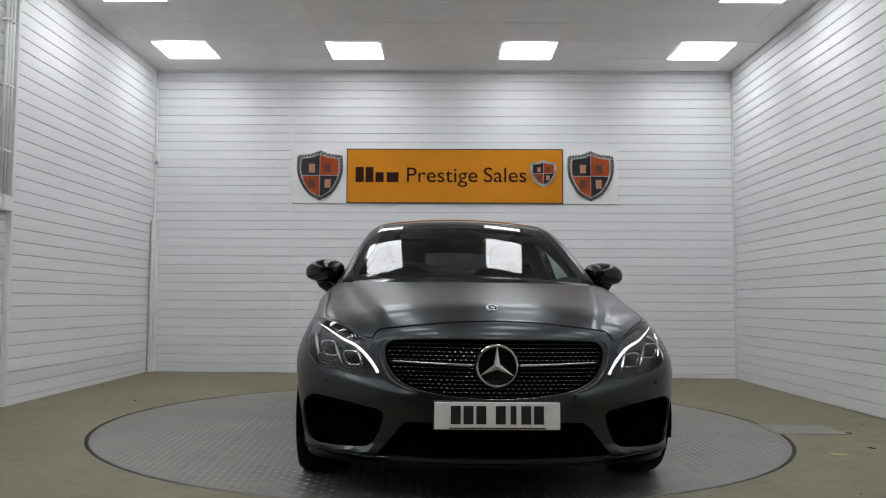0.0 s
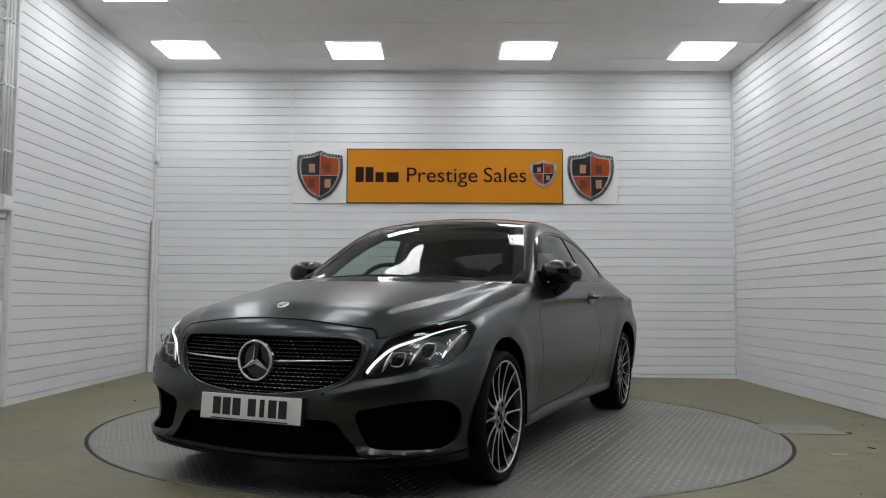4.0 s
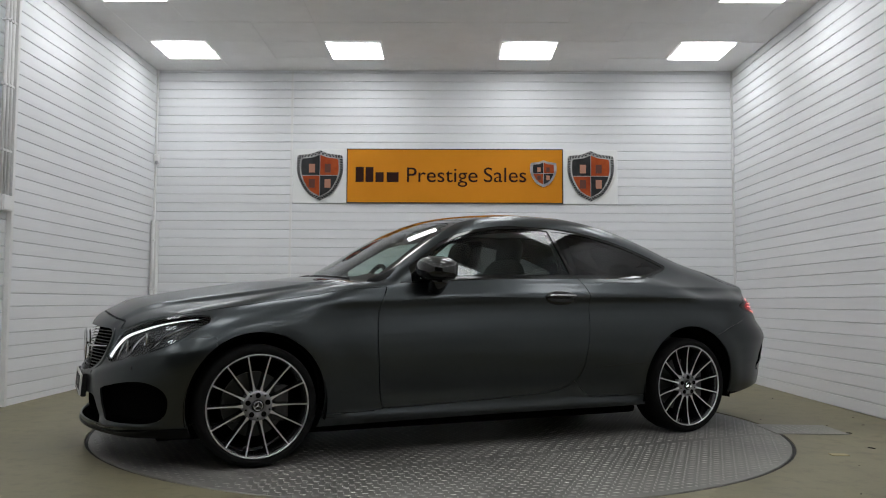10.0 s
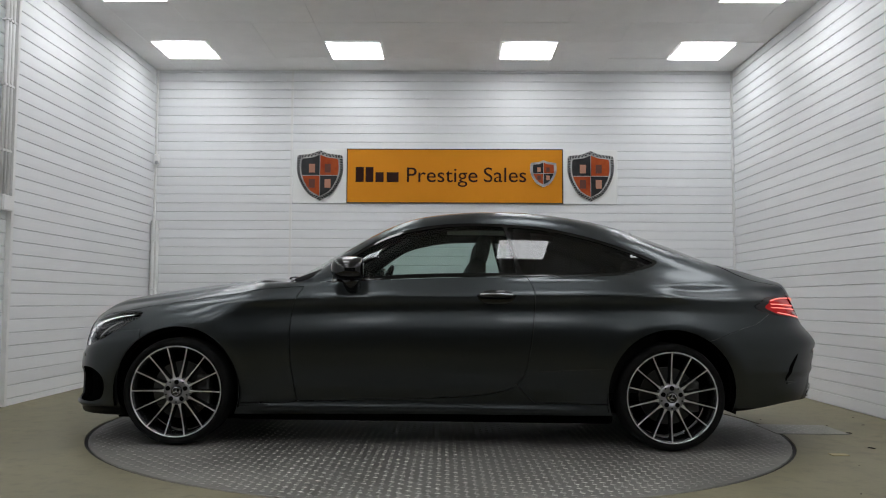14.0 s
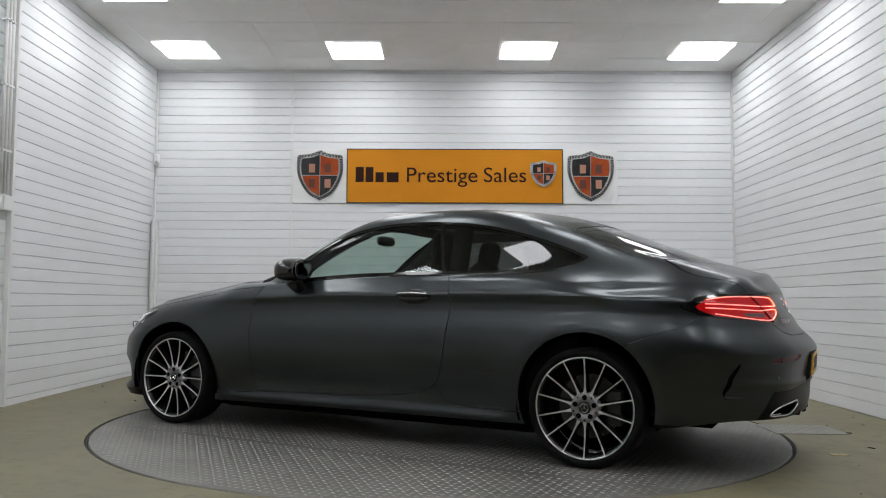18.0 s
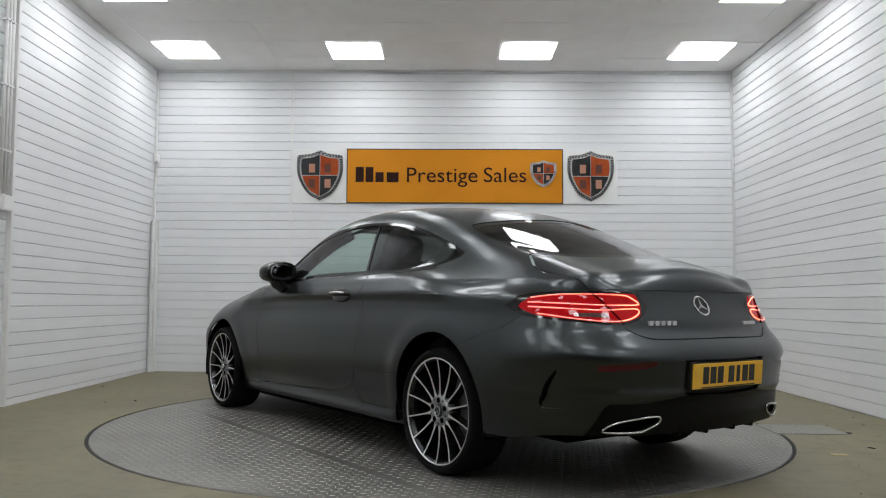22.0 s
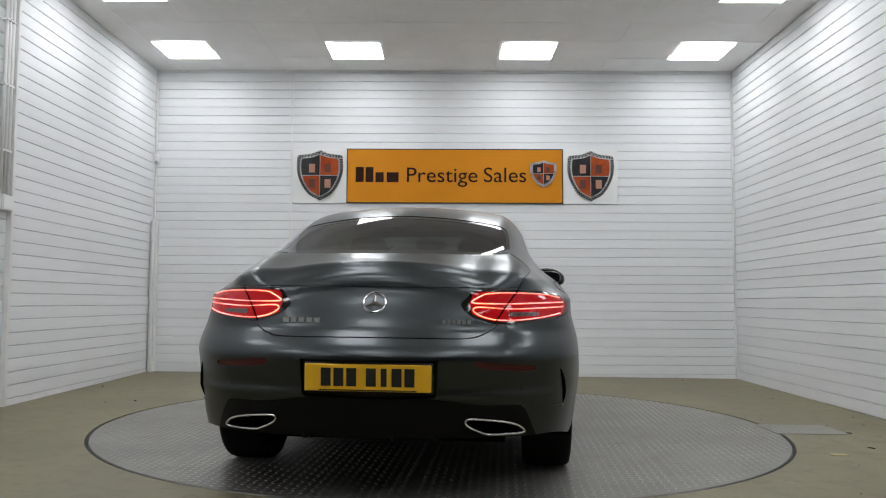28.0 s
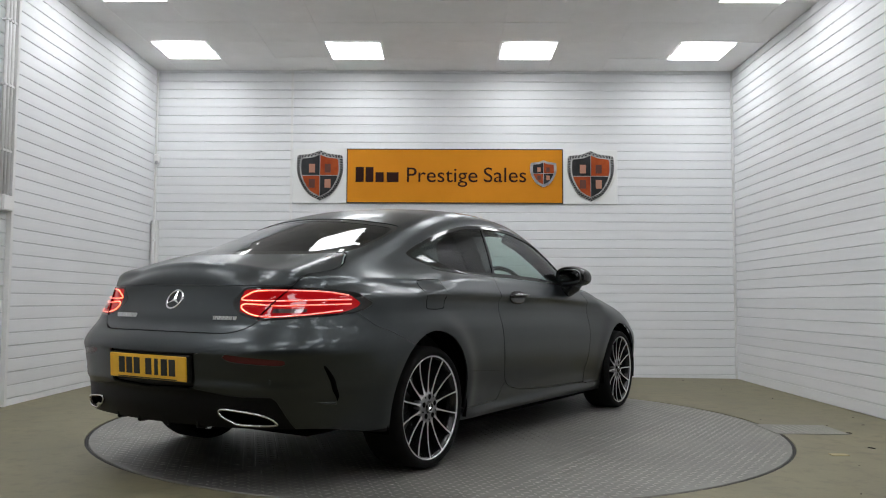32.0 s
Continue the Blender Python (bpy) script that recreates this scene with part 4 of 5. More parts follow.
for xw, rr in ((1.42, 0.362), (-1.42, 0.372)):
    for sd in (1, -1):
        arch_liner(xw, sd, rr)
# Underbody boxes, hung low to block light and blackened for the shade beneath.
bm = box(-1.12, 1.12, -0.70, 0.70, 0.125, 0.25, 0.03)
add_box(bm, 0.97, 1.86, -0.58, 0.58, 0.115, 0.42)
add_box(bm, -2.0, -0.97, -0.56, 0.56, 0.21, 0.42)
part("floor_pan", bm, SHADE_BLACK, car, "underbody hung low and blackened to deepen the shade below")
for xw in (1.42, -1.42):
    part("axle", tube([(xw, -0.72, WHEEL_Z), (xw, 0.72, WHEEL_Z)], 0.035), SHADE_BLACK, car)

# ---------- grille, emblem, plates ----------
verts, faces = [], []
row = 0
z = 0.452
poly = rounded(GRILLE)
gy, gz = np.meshgrid(np.arange(0, 0.49, 0.004), np.arange(0.43, 0.70, 0.004), indexing="ij")
grille_map = outline_field(poly, gy, gz)


def in_grille(y, z):
    return grille_map[min(int(round(y / 0.004)), gy.shape[0] - 1), min(int(round((z - 0.43) / 0.004)), gy.shape[1] - 1)]


while z < 0.684:
    y = -0.46 + (0.0115 if row % 2 else 0)
    while y <= 0.46:
        inside = float(in_grille(abs(y), z))
        if inside > 0.010 and abs(z - 0.582) > 0.012 and math.hypot(y, z - 0.58) > 0.098:
            x = front_at(y, z) - 0.014
            k = len(verts)
            verts += [(x, y - 0.0038, z), (x, y, z - 0.0026), (x, y + 0.0038, z), (x, y, z + 0.0026), (x + 0.0020, y, z)]
            faces += [(k + 4, k, k + 1), (k + 4, k + 1, k + 2), (k + 4, k + 2, k + 3), (k + 4, k + 3, k)]
        y += 0.023
    z += 0.0165
    row += 1
tagged(part("grille_pin", mesh_of("grille_pin", verts, faces), PIN_CHROME, car, "rows of small chrome pins in the grille"), kind="stuff")
# black strands that carry the pins
bm = bmesh.new()
for k in range(15):
    z = 0.452 + 0.0165 * k
    span = [y for y in np.linspace(-0.465, 0.465, 64) if in_grille(abs(y), z) > 0.004]
    if len(span) > 2:
        for a, b in zip(span, span[1:]):
            xa, xb = front_at(a, z) - 0.022, front_at(b, z) - 0.022
            bm.faces.new([bm.verts.new(q) for q in ((xa, a, z - 0.002), (xb, b, z - 0.002), (xb, b, z + 0.002), (xa, a, z + 0.002))])
part("grille_mesh", bm, MATT_BLACK, car)


def louvre(side):
    ys = np.linspace(0.095, 0.440, 14)
    return part("grille_louvre", tube([(front_at(y, 0.58) - 0.006, y * side, 0.580 + 0.012 * ((y - 0.09) / 0.33)) for y in ys], [0.0075 - 0.0045 * k / 13 for k in range(14)], 8), CHROME, car, "chrome grille bar", True)


both_sides(louvre)
ring_pts = [q for q in rounded(GRILLE, 6) if q[0] > 0.001]
ring_pts = [(y, z) for y, z in ring_pts] + [(-y, z) for y, z in reversed(ring_pts)]


def grille_edge(grow, lift, radius, mat, label, keep):
    """A bar that follows the grille's outline, grow metres outside it."""
    pts = []
    for y, z in ring_pts:
        if keep(abs(y), z):
            d = Vector((abs(y) / 0.47, (z - 0.575) / 0.12)).normalized()
            yy, zz = abs(y) + d.x * grow, z + d.y * grow
            pts.append((front_at(yy, zz) + lift, math.copysign(yy, y), zz))
    return part("grille_surround", tube(pts, radius, 8), mat, car, label, True)


grille_edge(0.001, -0.003, 0.0022, PIN_CHROME, "thin bright lower grille edge", lambda y, z: z < 0.53)


def grille_cheek(side):
    """The rounded painted edge between the grille and the head lamp."""
    pts = path_of([(0.458, 0.686), (0.484, 0.668), (0.493, 0.630), (0.482, 0.575), (0.452, 0.523), (0.40, 0.487), (0.33, 0.463)], 5)
    n = len(pts)
    part("grille_cheek", tube([(front_at(y, z) - 0.005, y * side, z) for y, z in pts], [0.003 + 0.010 * math.sin(math.pi * k / (n - 1)) ** 0.7 for k in range(n)], 10), PAINT, car, "", True)


both_sides(grille_cheek)
star(car, (front_at(0, 0.58) + 0.004, 0, 0.580), 0.089, 0.0048, CHROME)
part("emblem_plate", lathe([(0.001, front_at(0, 0.58) - 0.012), (0.078, front_at(0, 0.58) - 0.012), (0.084, front_at(0, 0.58) - 0.02)], 40, "X"), GLOSS_BLACK, car).location = (0, 0, 0.580)


def plate(name, mat, at, label):
    p = part(name, box(-0.004, 0.004, -0.26, 0.26, -0.0555, 0.0555, 0.003, 1), mat, car, label)
    p.matrix_basis = at
    for k in range(7):
        y = -0.163 + 0.0525 * k + (0.028 if k > 3 else 0) - 0.008
        w = 0.012 if k == 2 else 0.0205
        part("mark", box(0.0042, 0.0055, -y - w, -y + w, -0.034, 0.040), INK, p)
    part("maker_strip", box(0.0042, 0.0050, -0.20, 0.20, -0.0525, -0.0475), INK, p)
    part("plinth", box(-0.03, -0.0045, -0.265, 0.265, -0.060, 0.060, 0.004, 1), MATT_BLACK, p)
    return p


plate("front_plate", PLATE_WHITE, pose(front_at(0, 0.38) + 0.006, 0, 0.379, 0, -4, 0), "white front plate with dark bars")
plate("rear_plate", PLATE_YELLOW, pose(rear_at(0, 0.53) - 0.000, 0, 0.532, 0, 4, 180), "yellow rear plate with dark bars")
zx = top_at(1.985, 0)
badge = part("bonnet_badge", lathe([(0.0005, 0.0035), (0.019, 0.003), (0.024, -0.002)], 24, "Z"), GLOSS_BLACK, car, "small round black and chrome badge", True)
badge.matrix_basis = pose(1.985, 0, zx + 0.0008, 0, math.degrees(math.atan2(top_at(1.96, 0) - top_at(2.01, 0), 0.05)), 0)
part("badge_ring", lathe([(0.021, 0.0), (0.0225, 0.0045), (0.0265, 0.0040), (0.028, -0.001)], 28, "Z"), CHROME, badge, "", True)
part("badge_mark", box(-0.009, 0.009, -0.009, 0.009, 0.003, 0.0045, 0.001, 1), CHROME, badge)
lean = math.degrees(math.atan2(rear_at(0, 0.875) - rear_at(0, 0.80), 0.075))
star(car, (0, 0, 0), 0.052, 0.004, CHROME).matrix_basis = pose(rear_at(0, 0.838) - 0.003, 0, 0.838, 0, -lean, 180)
for y0, y1, nb in ((0.228, 0.400, 5), (-0.412, -0.285, 6)):
    for k in range(nb):
        a = y0 + (y1 - y0) * k / nb
        b = a + (y1 - y0) / nb * 0.72
        xx = rear_at((a + b) / 2, 0.760)
        part("badge_bar", box(xx - 0.0065, xx + 0.006, a, b, 0.7505, 0.7705 - (0.004 if y0 < 0 else 0)), ALLOY, car)


def sensor(x, y, z, side, front):
    o = part("parking_sensor", lathe([(0.0005, 0.002), (0.010, 0.002), (0.0115, -0.003)], 16, "X"), MATT_BLACK if front else PAINT, car)
    o.matrix_basis = pose(x, y * side, z, 0, 0, (18 if front else 162) * side)
    return o


for sd in (1, -1):
    sensor(front_at(0.335, 0.452) - 0.001, 0.335, 0.452, sd, True)
    sensor(front_at(0.72, 0.50) - 0.001, 0.72, 0.50, sd, True)
    sensor(rear_at(0.62, 0.49) + 0.001, 0.62, 0.49, sd, False)


def lip_edge(side):
    ys = np.linspace(0.40, 0.84, 20)
    part("lip_edge", tube([(front_at(y, 0.196) + 0.008, y * side, 0.196 + 0.030 * float(step(0.50, 0.85, y))) for y in ys], [0.0012 + 0.0030 * math.sin(math.pi * k / 19) for k in range(20)], 6), GLOSS_BLACK, car, "gloss edge of the splitter", True)


both_sides(lip_edge)


# ---------- head lamps ----------
def headlamp_inside(side):
    pts = path_of([(0.497, 0.541), (0.512, 0.567), (0.546, 0.608), (0.594, 0.649), (0.665, 0.680), (0.726, 0.712), (0.788, 0.738)], 6)
    n = len(pts)
    part("running_light", tube([(front_at(y, z) - 0.014, y * side, z) for y, z in pts], [0.0062 + 0.0020 * math.sin(math.pi * k / (n - 1)) - 0.0052 * (k / (n - 1)) ** 1.2 for k in range(n)], 8), LED_WHITE, car, "lit white running light strip", True)
    for y, z, r in ((0.610, 0.598, 0.030), (0.712, 0.634, 0.032)):
        x = front_at(y, z) - 0.038
        o = part("projector_lens", blob((0, 0, 0), (0.02, r * 0.85, r * 0.85), 10, 2.4), GLOSS_BLACK, car, "dark glass projector lens", True)
        o.matrix_basis = pose(x, y * side, z, 0, 0, 12 * side)
        bez = []
        for k in range(28):
            t = 2 * math.pi * k / 28
            cy, cz = math.copysign(abs(math.cos(t)) ** 0.6, math.cos(t)), math.copysign(abs(math.sin(t)) ** 0.6, math.sin(t))
            bez.append((x + 0.018, (y + cy * r * 1.02 + 0.35 * cz * r) * side, z + cz * r * 1.0))
        part("lamp_bezel", tube(bez, 0.0035, 6, True), CHROME, car)
    for (y0, z0), (y1, z1) in (((0.655, 0.575), (0.69, 0.655)), ((0.555, 0.548), (0.585, 0.63)), ((0.765, 0.605), (0.795, 0.70))):
        part("chrome_fin", tube([(front_at(y0 + (y1 - y0) * t, z0 + (z1 - z0) * t) - 0.022, (y0 + (y1 - y0) * t) * side, z0 + (z1 - z0) * t) for t in (0, 0.25, 0.5, 0.75, 1)], [0.003, 0.007, 0.008, 0.007, 0.004], 6), CHROME, car)


both_sides(headlamp_inside)


# ---------- tail lamps ----------
def tail_lights(side):
    for pts in ([(0.800, 0.868), (0.72, 0.882), (0.60, 0.885), (0.485, 0.881), (0.445, 0.867), (0.413, 0.847), (0.422, 0.840), (0.47, 0.838), (0.58, 0.838), (0.70, 0.843), (0.815, 0.848)],
                [(0.815, 0.828), (0.70, 0.821), (0.58, 0.816), (0.47, 0.822), (0.428, 0.821), (0.420, 0.806), (0.452, 0.785), (0.50, 0.772), (0.555, 0.768), (0.63, 0.771), (0.72, 0.782), (0.800, 0.799)]):
        p = path_of(pts, 5)
        inner = [k for k in range(len(p)) if p[k][0] < 0.53]
        for run, mat in ((range(inner[0], inner[-1] + 1), LED_RED), (range(0, inner[0] + 1), LED_RED_SIDE), (range(inner[-1], len(p)), LED_RED_SIDE)):
            part("light_guide", tube([(rear_at(*p[k]) - 0.001, (p[k][0] + 0.001) * side, p[k][1]) for k in run], 0.0030, 6), mat, car, "glowing red light guide", True)
    split = path_of([(0.513, 0.757), (0.534, 0.790), (0.565, 0.837), (0.610, 0.896)], 5)
    part("lamp_joint", tube([(rear_at(y, z) - 0.0022, y * side, z) for y, z in split], 0.0035, 6), SHADE_BLACK, car)
    bm = bmesh.new()
    ys = np.linspace(0.57, 0.70, 10)
    rows = [[bm.verts.new((rear_at(y, z) - 0.0025, y * side, z)) for z in (0.784 + 0.05 * max(0, y - 0.6), 0.803)] for y in ys]
    for a, b in zip(rows, rows[1:]):
        bm.faces.new((a[0], b[0], b[1], a[1]))
    part("reversing_lamp", bm, LENS_GREY, car, "clear lower lamp insert")


both_sides(tail_lights)
skin("lamp_border", [f_tail + 0.001, 0.0085 + 0.010 * step(0.79, 0.84, GY) - f_tail], GLOSS_BLACK, car, mirror="copy", inset=-0.0005, depth=0.004)
skin("lamp_end", [f_tail - 0.002, 0.404 - GY + 0.30 * np.abs(GZ - 0.836)], GLOSS_BLACK, car, mirror="copy", inset=-0.0006, lip=False)


# ---------- corner slits of the rear bumper ----------
def air_slit(side):
    pts = path_of([(0.797, 0.560), (0.808, 0.515), (0.814, 0.465), (0.814, 0.425), (0.811, 0.398)], 5)
    n = len(pts)
    # A black bar stands in for the shade inside the slit.
    part("air_slit", tube([(rear_at(y, z) + 0.002, (y - 0.002) * side, z) for y, z in pts], [0.0015 + 0.0115 * math.sin(math.pi * min(1, 0.1 + 0.9 * k / (n - 1))) for k in range(n)], 8), SHADE_BLACK, car, "narrow dark corner slit", True)
    pts = path_of([(0.808, 0.395), (0.785, 0.395), (0.760, 0.397), (0.738, 0.400)], 4)
    part("slit_ledge", tube([(rear_at(y, z) + 0.004, y * side, z) for y, z in pts], [0.0085 - 0.0075 * k / (len(pts) - 1) for k in range(len(pts))], 8), PAINT, car, "", True)


both_sides(air_slit)


# ---------- exhaust trims ----------
def exhaust_trim(side):
    p = rounded(EXHAUST, 5)
    part("exhaust_trim", tube([(rear_at(y, z) - 0.008, y * side, z) for y, z in p], 0.0050, 8, True), CHROME, car, "chrome exhaust surround", True)


both_sides(exhaust_trim)
for y in (-0.27, -0.10, 0.10, 0.27):
    x = rear_at(y, 0.31)
    part("diffuser_fin", box(x + 0.002, x + 0.10, y - 0.011, y + 0.011, 0.272, 0.335, 0.006, 1), LIP_BLACK, car)
skin("exhaust_void", [f_exhaust + 0.006], SHADE_BLACK, car, mirror="copy", inset=0.03)


# ---------- door handles and mirrors ----------
def door_handle(side):
    zc = 0.874
    y0 = flank_at(-0.415, zc)
    cup = blob((-0.411, y0 - 0.002, zc - 0.006), (0.106, 0.0105, 0.043), 12, 2.2)
    for v in cup.verts:
        v.co.y *= side
    part("handle_cup", cup, GLOSS_BLACK, car, "dark handle recess", True)
    pts = path_of([(-0.302, y0, zc), (-0.330, y0 + 0.024, zc + 0.004), (-0.41, y0 + 0.040, zc + 0.006), (-0.488, y0 + 0.026, zc + 0.004), (-0.522, y0, zc + 0.001)], 5)
    part("door_handle", tube([(x, y * side, z) for x, y, z in pts], [0.006 + 0.010 * math.sin(math.pi * k / (len(pts) - 1)) for k in range(len(pts))], 12), GLOSS_BLACK, car, "pull handle with a bright edge", True)
    part("handle_edge", tube([(x, (y + 0.013) * side, z + 0.006) for x, y, z in pts[3:-3]], 0.0055, 8), CHROME, car, "", True)


both_sides(door_handle)


def door_mirror(side):
    shell = blob((0, 0, 0), (0.112, 0.120, 0.072), 20, 2.8)
    for v in shell.verts:
        # cut off behind, rounded and tapered to the outside, fuller above the seam
        k = 1 - 0.24 * max(0, v.co.y / 0.120) ** 2
        v.co.x = (v.co.x if v.co.x > 0 else max(v.co.x * 1.0, -0.074)) * k
        v.co.z = v.co.z * k * (1.0 if v.co.z > 0 else 0.92) - 0.10 * max(0, v.co.y)
        v.co.y *= side
    m = part("door_mirror", shell, GLOSS_BLACK, car, "gloss black door mirror", True)
    m.matrix_basis = pose(0.432, 0.885 * side, 1.022, 0, 0, 5 * side)
    glassbm = blob((-0.0735, 0.004 * side, -0.002), (0.004, 0.088, 0.052), 10, 2.8)
    part("mirror_glass", glassbm, MIRROR_TINT, m, "", True)
    part("indicator", tube([(0.080 - 0.35 * (t - 0.3) ** 2 * 0.25, (-0.04 + 0.130 * t) * side, -0.008) for t in (0, 0.2, 0.4, 0.6, 0.8, 1.0)], 0.006, 6), LENS_GREY, m)
    arm = tube([(0.42, (flank_at(0.42, 0.90) - 0.06) * side, 0.905), (0.42, 0.845 * side, 0.925), (0.425, 0.88 * side, 0.95), (0.425, 0.895 * side, 0.985)], [0.044, 0.048, 0.052, 0.060], 16)
    part("mirror_arm", arm, GLOSS_BLACK, car, "", True)


both_sides(door_mirror)

# ---------- bright line under the side glass, shut lines, wipers ----------
def belt_strip(side):
    xs = np.linspace(0.62, -1.24, 40)
    line = spline([-1.3, -1.16, -1.0, -0.6, -0.15, 0.2, 0.5, 0.75], [1.030, 1.008, 0.999, 0.994, 0.985, 0.969, 0.950, 0.936])
    part("belt_strip", tube([(x, (flank_at(x, float(line(x))) - 0.001) * side, float(line(x))) for x in xs], 0.0035, 6), GLOSS_BLACK, car, "", True)


both_sides(belt_strip)
# A thin black bar draws the shade of the crease behind each door.
xs = np.linspace(-0.66, -1.05, 14)
for sd in (1, -1):
    part("lower_crease_shade", tube([(x, (flank_at(x, 0.440 + 0.06 * (-0.64 - x)) - 0.0006) * sd, 0.440 + 0.06 * (-0.64 - x)) for x in xs], 0.0022, 6), MATT_BLACK, car)
flap = rounded([(-1.30, 0.93), (-1.31, 0.955), (-1.44, 0.950), (-1.475, 0.93), (-1.475, 0.83), (-1.46, 0.805), (-1.33, 0.805), (-1.30, 0.83)], 5)
part("fuel_flap_joint", tube([(x, -(flank_at(x, z) - 0.0008), z) for x, z in flap], 0.0022, 5, True), SHADE_BLACK, car)
for y0, y1, dx in ((0.55, -0.02, 0.0), (-0.02, -0.60, 0.012)):
    pts = []
    for t in np.linspace(0, 1, 9):
        y = y0 + (y1 - y0) * t
        x = 0.89 - 0.16 * y * y + dx
        pts.append((x, y, top_at(x, y) + 0.012))
    part("wiper", tube(pts, 0.006, 6), MATT_BLACK, car)

# ---------- cabin ----------
def pillar_lining(side):
    pts = []
    for y, z in ((0.74, 0.94), (0.70, 1.04), (0.655, 1.13), (0.585, 1.24), (0.52, 1.305)):
        x = float(roots(lambda q: body_field(q, np.array([y]), np.array([z])), np.array([-0.3]), np.array([1.5]))[0])
        pts.append((x - 0.075, (y - 0.02) * side, z - 0.02))
    part("pillar_lining", tube(path_of(pts, 4), 0.046, 10), CABIN, car, "", True)


both_sides(pillar_lining)
for sd in (1, -1):
    part("middle_pillar_lining", tube(path_of([(-0.60, 0.700 * sd, 0.94), (-0.60, 0.655 * sd, 1.06), (-0.59, 0.590 * sd, 1.20), (-0.575, 0.530 * sd, 1.29)], 4), 0.056, 10), CABIN, car, "", True)
part("cabin_floor", box(-1.75, 0.80, -0.74, 0.74, 0.27, 0.33, 0.02), CABIN, car)
dash = blob((0.66, 0, 0.86), (0.26, 0.70, 0.13), 14, 3.2)
part("dashboard", dash, CABIN, car, "black dashboard", True)


def seat(x, y, rear=False):
    w = 0.25
    s = part("seat", blob((x + 0.18, y, 0.50), (0.27, w, 0.10), 10, 3.4), CABIN, car, "black upholstered seat", True)
    back = part("seat_back", blob((0, 0, 0), (0.075, w * 0.98, 0.33), 12, 3.2), CABIN, s, "", True)
    back.matrix_basis = pose(x - 0.12, y, 0.80, 0, -16, 0)
    head = part("head_rest", blob((0, 0, 0), (0.05, 0.125, 0.10), 10, 3.0), CABIN, s, "", True)
    head.matrix_basis = pose(x - 0.225, y, 1.165, 0, -12, 0)
    return s


for y in (0.36, -0.36):
    seat(-0.12, y)
bench = part("rear_bench", blob((-0.92, 0, 0.52), (0.24, 0.60, 0.10), 10, 3.6), CABIN, car, "black rear bench", True)
part("bench_back", blob((0, 0, 0), (0.08, 0.60, 0.27), 10, 3.6), CABIN, bench, "", True).matrix_basis = pose(-1.22, 0, 0.78, 0, -22, 0)
for y in (0.33, -0.33):
    part("head_rest", blob((-1.30, y, 1.04), (0.05, 0.12, 0.075), 8, 3.0), CABIN, bench, "", True)
part("parcel_shelf", box(-1.95, -1.28, -0.56, 0.56, 0.955, 0.975, 0.008), CABIN, car)
part("cabin_partition", box(-1.42, -1.38, -0.62, 0.62, 0.33, 0.96), CABIN, car)
for sd in (1, -1):
    part("door_lining", box(-0.62, 0.70, 0.765 * sd - 0.02, 0.765 * sd + 0.02, 0.32, 0.945, 0.012), CABIN, car)
    part("side_lining", box(-1.36, -0.64, 0.72 * sd - 0.05, 0.72 * sd + 0.05, 0.32, 0.955, 0.012), CABIN, car)
ring = [(0.19 * math.cos(t) * 0.0 + 0.0, 0.185 * math.cos(t), 0.185 * math.sin(t)) for t in np.linspace(0, 2 * math.pi, 33)[:-1]]
wheel_st = part("steering_wheel", tube(ring, 0.016, 8, True), CABIN, car, "", True)
wheel_st.matrix_basis = pose(0.35, -0.36, 0.91, 0, -24, 0)
part("airbag_boss", blob((0, 0, 0), (0.03, 0.085, 0.065), 8, 3), CABIN_GREY, wheel_st, "", True)
part("wheel_spoke", box(-0.012, 0.008, -0.18, 0.18, -0.018, 0.018, 0.006), CABIN, wheel_st)
part("inside_mirror", blob((0.30, 0, 1.255), (0.018, 0.115, 0.035), 8, 3), CABIN, car, "", True)
part("roof_lining", box(-0.85, -0.12, -0.42, 0.42, 1.325, 1.335, 0.004), CABIN_GREY, car)


# ---------- wall signs ----------
ORANGE = vary(material("orange_sign_paint", (0.60, 0.225, 0.008), 0.6, spec=0.2), 1.5, (0.57, 0.212, 0.006), (0.62, 0.235, 0.009))
SIGN_WHITE = vary(material("white_sign_board", (0.78, 0.79, 0.78), 0.4), 3.0, (0.76, 0.77, 0.76), (0.80, 0.81, 0.80))
SIGN_INK = material("dark_brown_lettering", (0.025, 0.008, 0.005), 0.6, spec=0.15)
SIGN_EDGE = material("black_sign_edge", (0.012, 0.012, 0.012), 0.4)
SHIELD_SILVER = vary(material("silver_shield_rim", (0.5, 0.5, 0.5), 0.3, 0.6), 8.0, (0.16, 0.16, 0.16), (0.50, 0.50, 0.49))
SHIELD_DARK = vary(material("charcoal_field", (0.03, 0.032, 0.035), 0.5, spec=0.2), 6.0, (0.010, 0.010, 0.011), (0.035, 0.037, 0.039))
SHIELD_RED = vary(material("orange_red_field", (0.42, 0.075, 0.02), 0.5, spec=0.2), 6.0, (0.27, 0.035, 0.006), (0.44, 0.09, 0.016))
SHIELD_MARK = material("pale_letter_shape", (0.42, 0.20, 0.13), 0.5)
SHIELD_MARK_DARK = material("dark_letter_shape", (0.10, 0.025, 0.012), 0.5)
WALL_Y = Y_BACK


def on_wall(x0, x1, z0, z1, out0, out1, bevel=0.0):
    return box(x0, x1, WALL_Y - out1, WALL_Y - out0, z0, z1, bevel, 1)


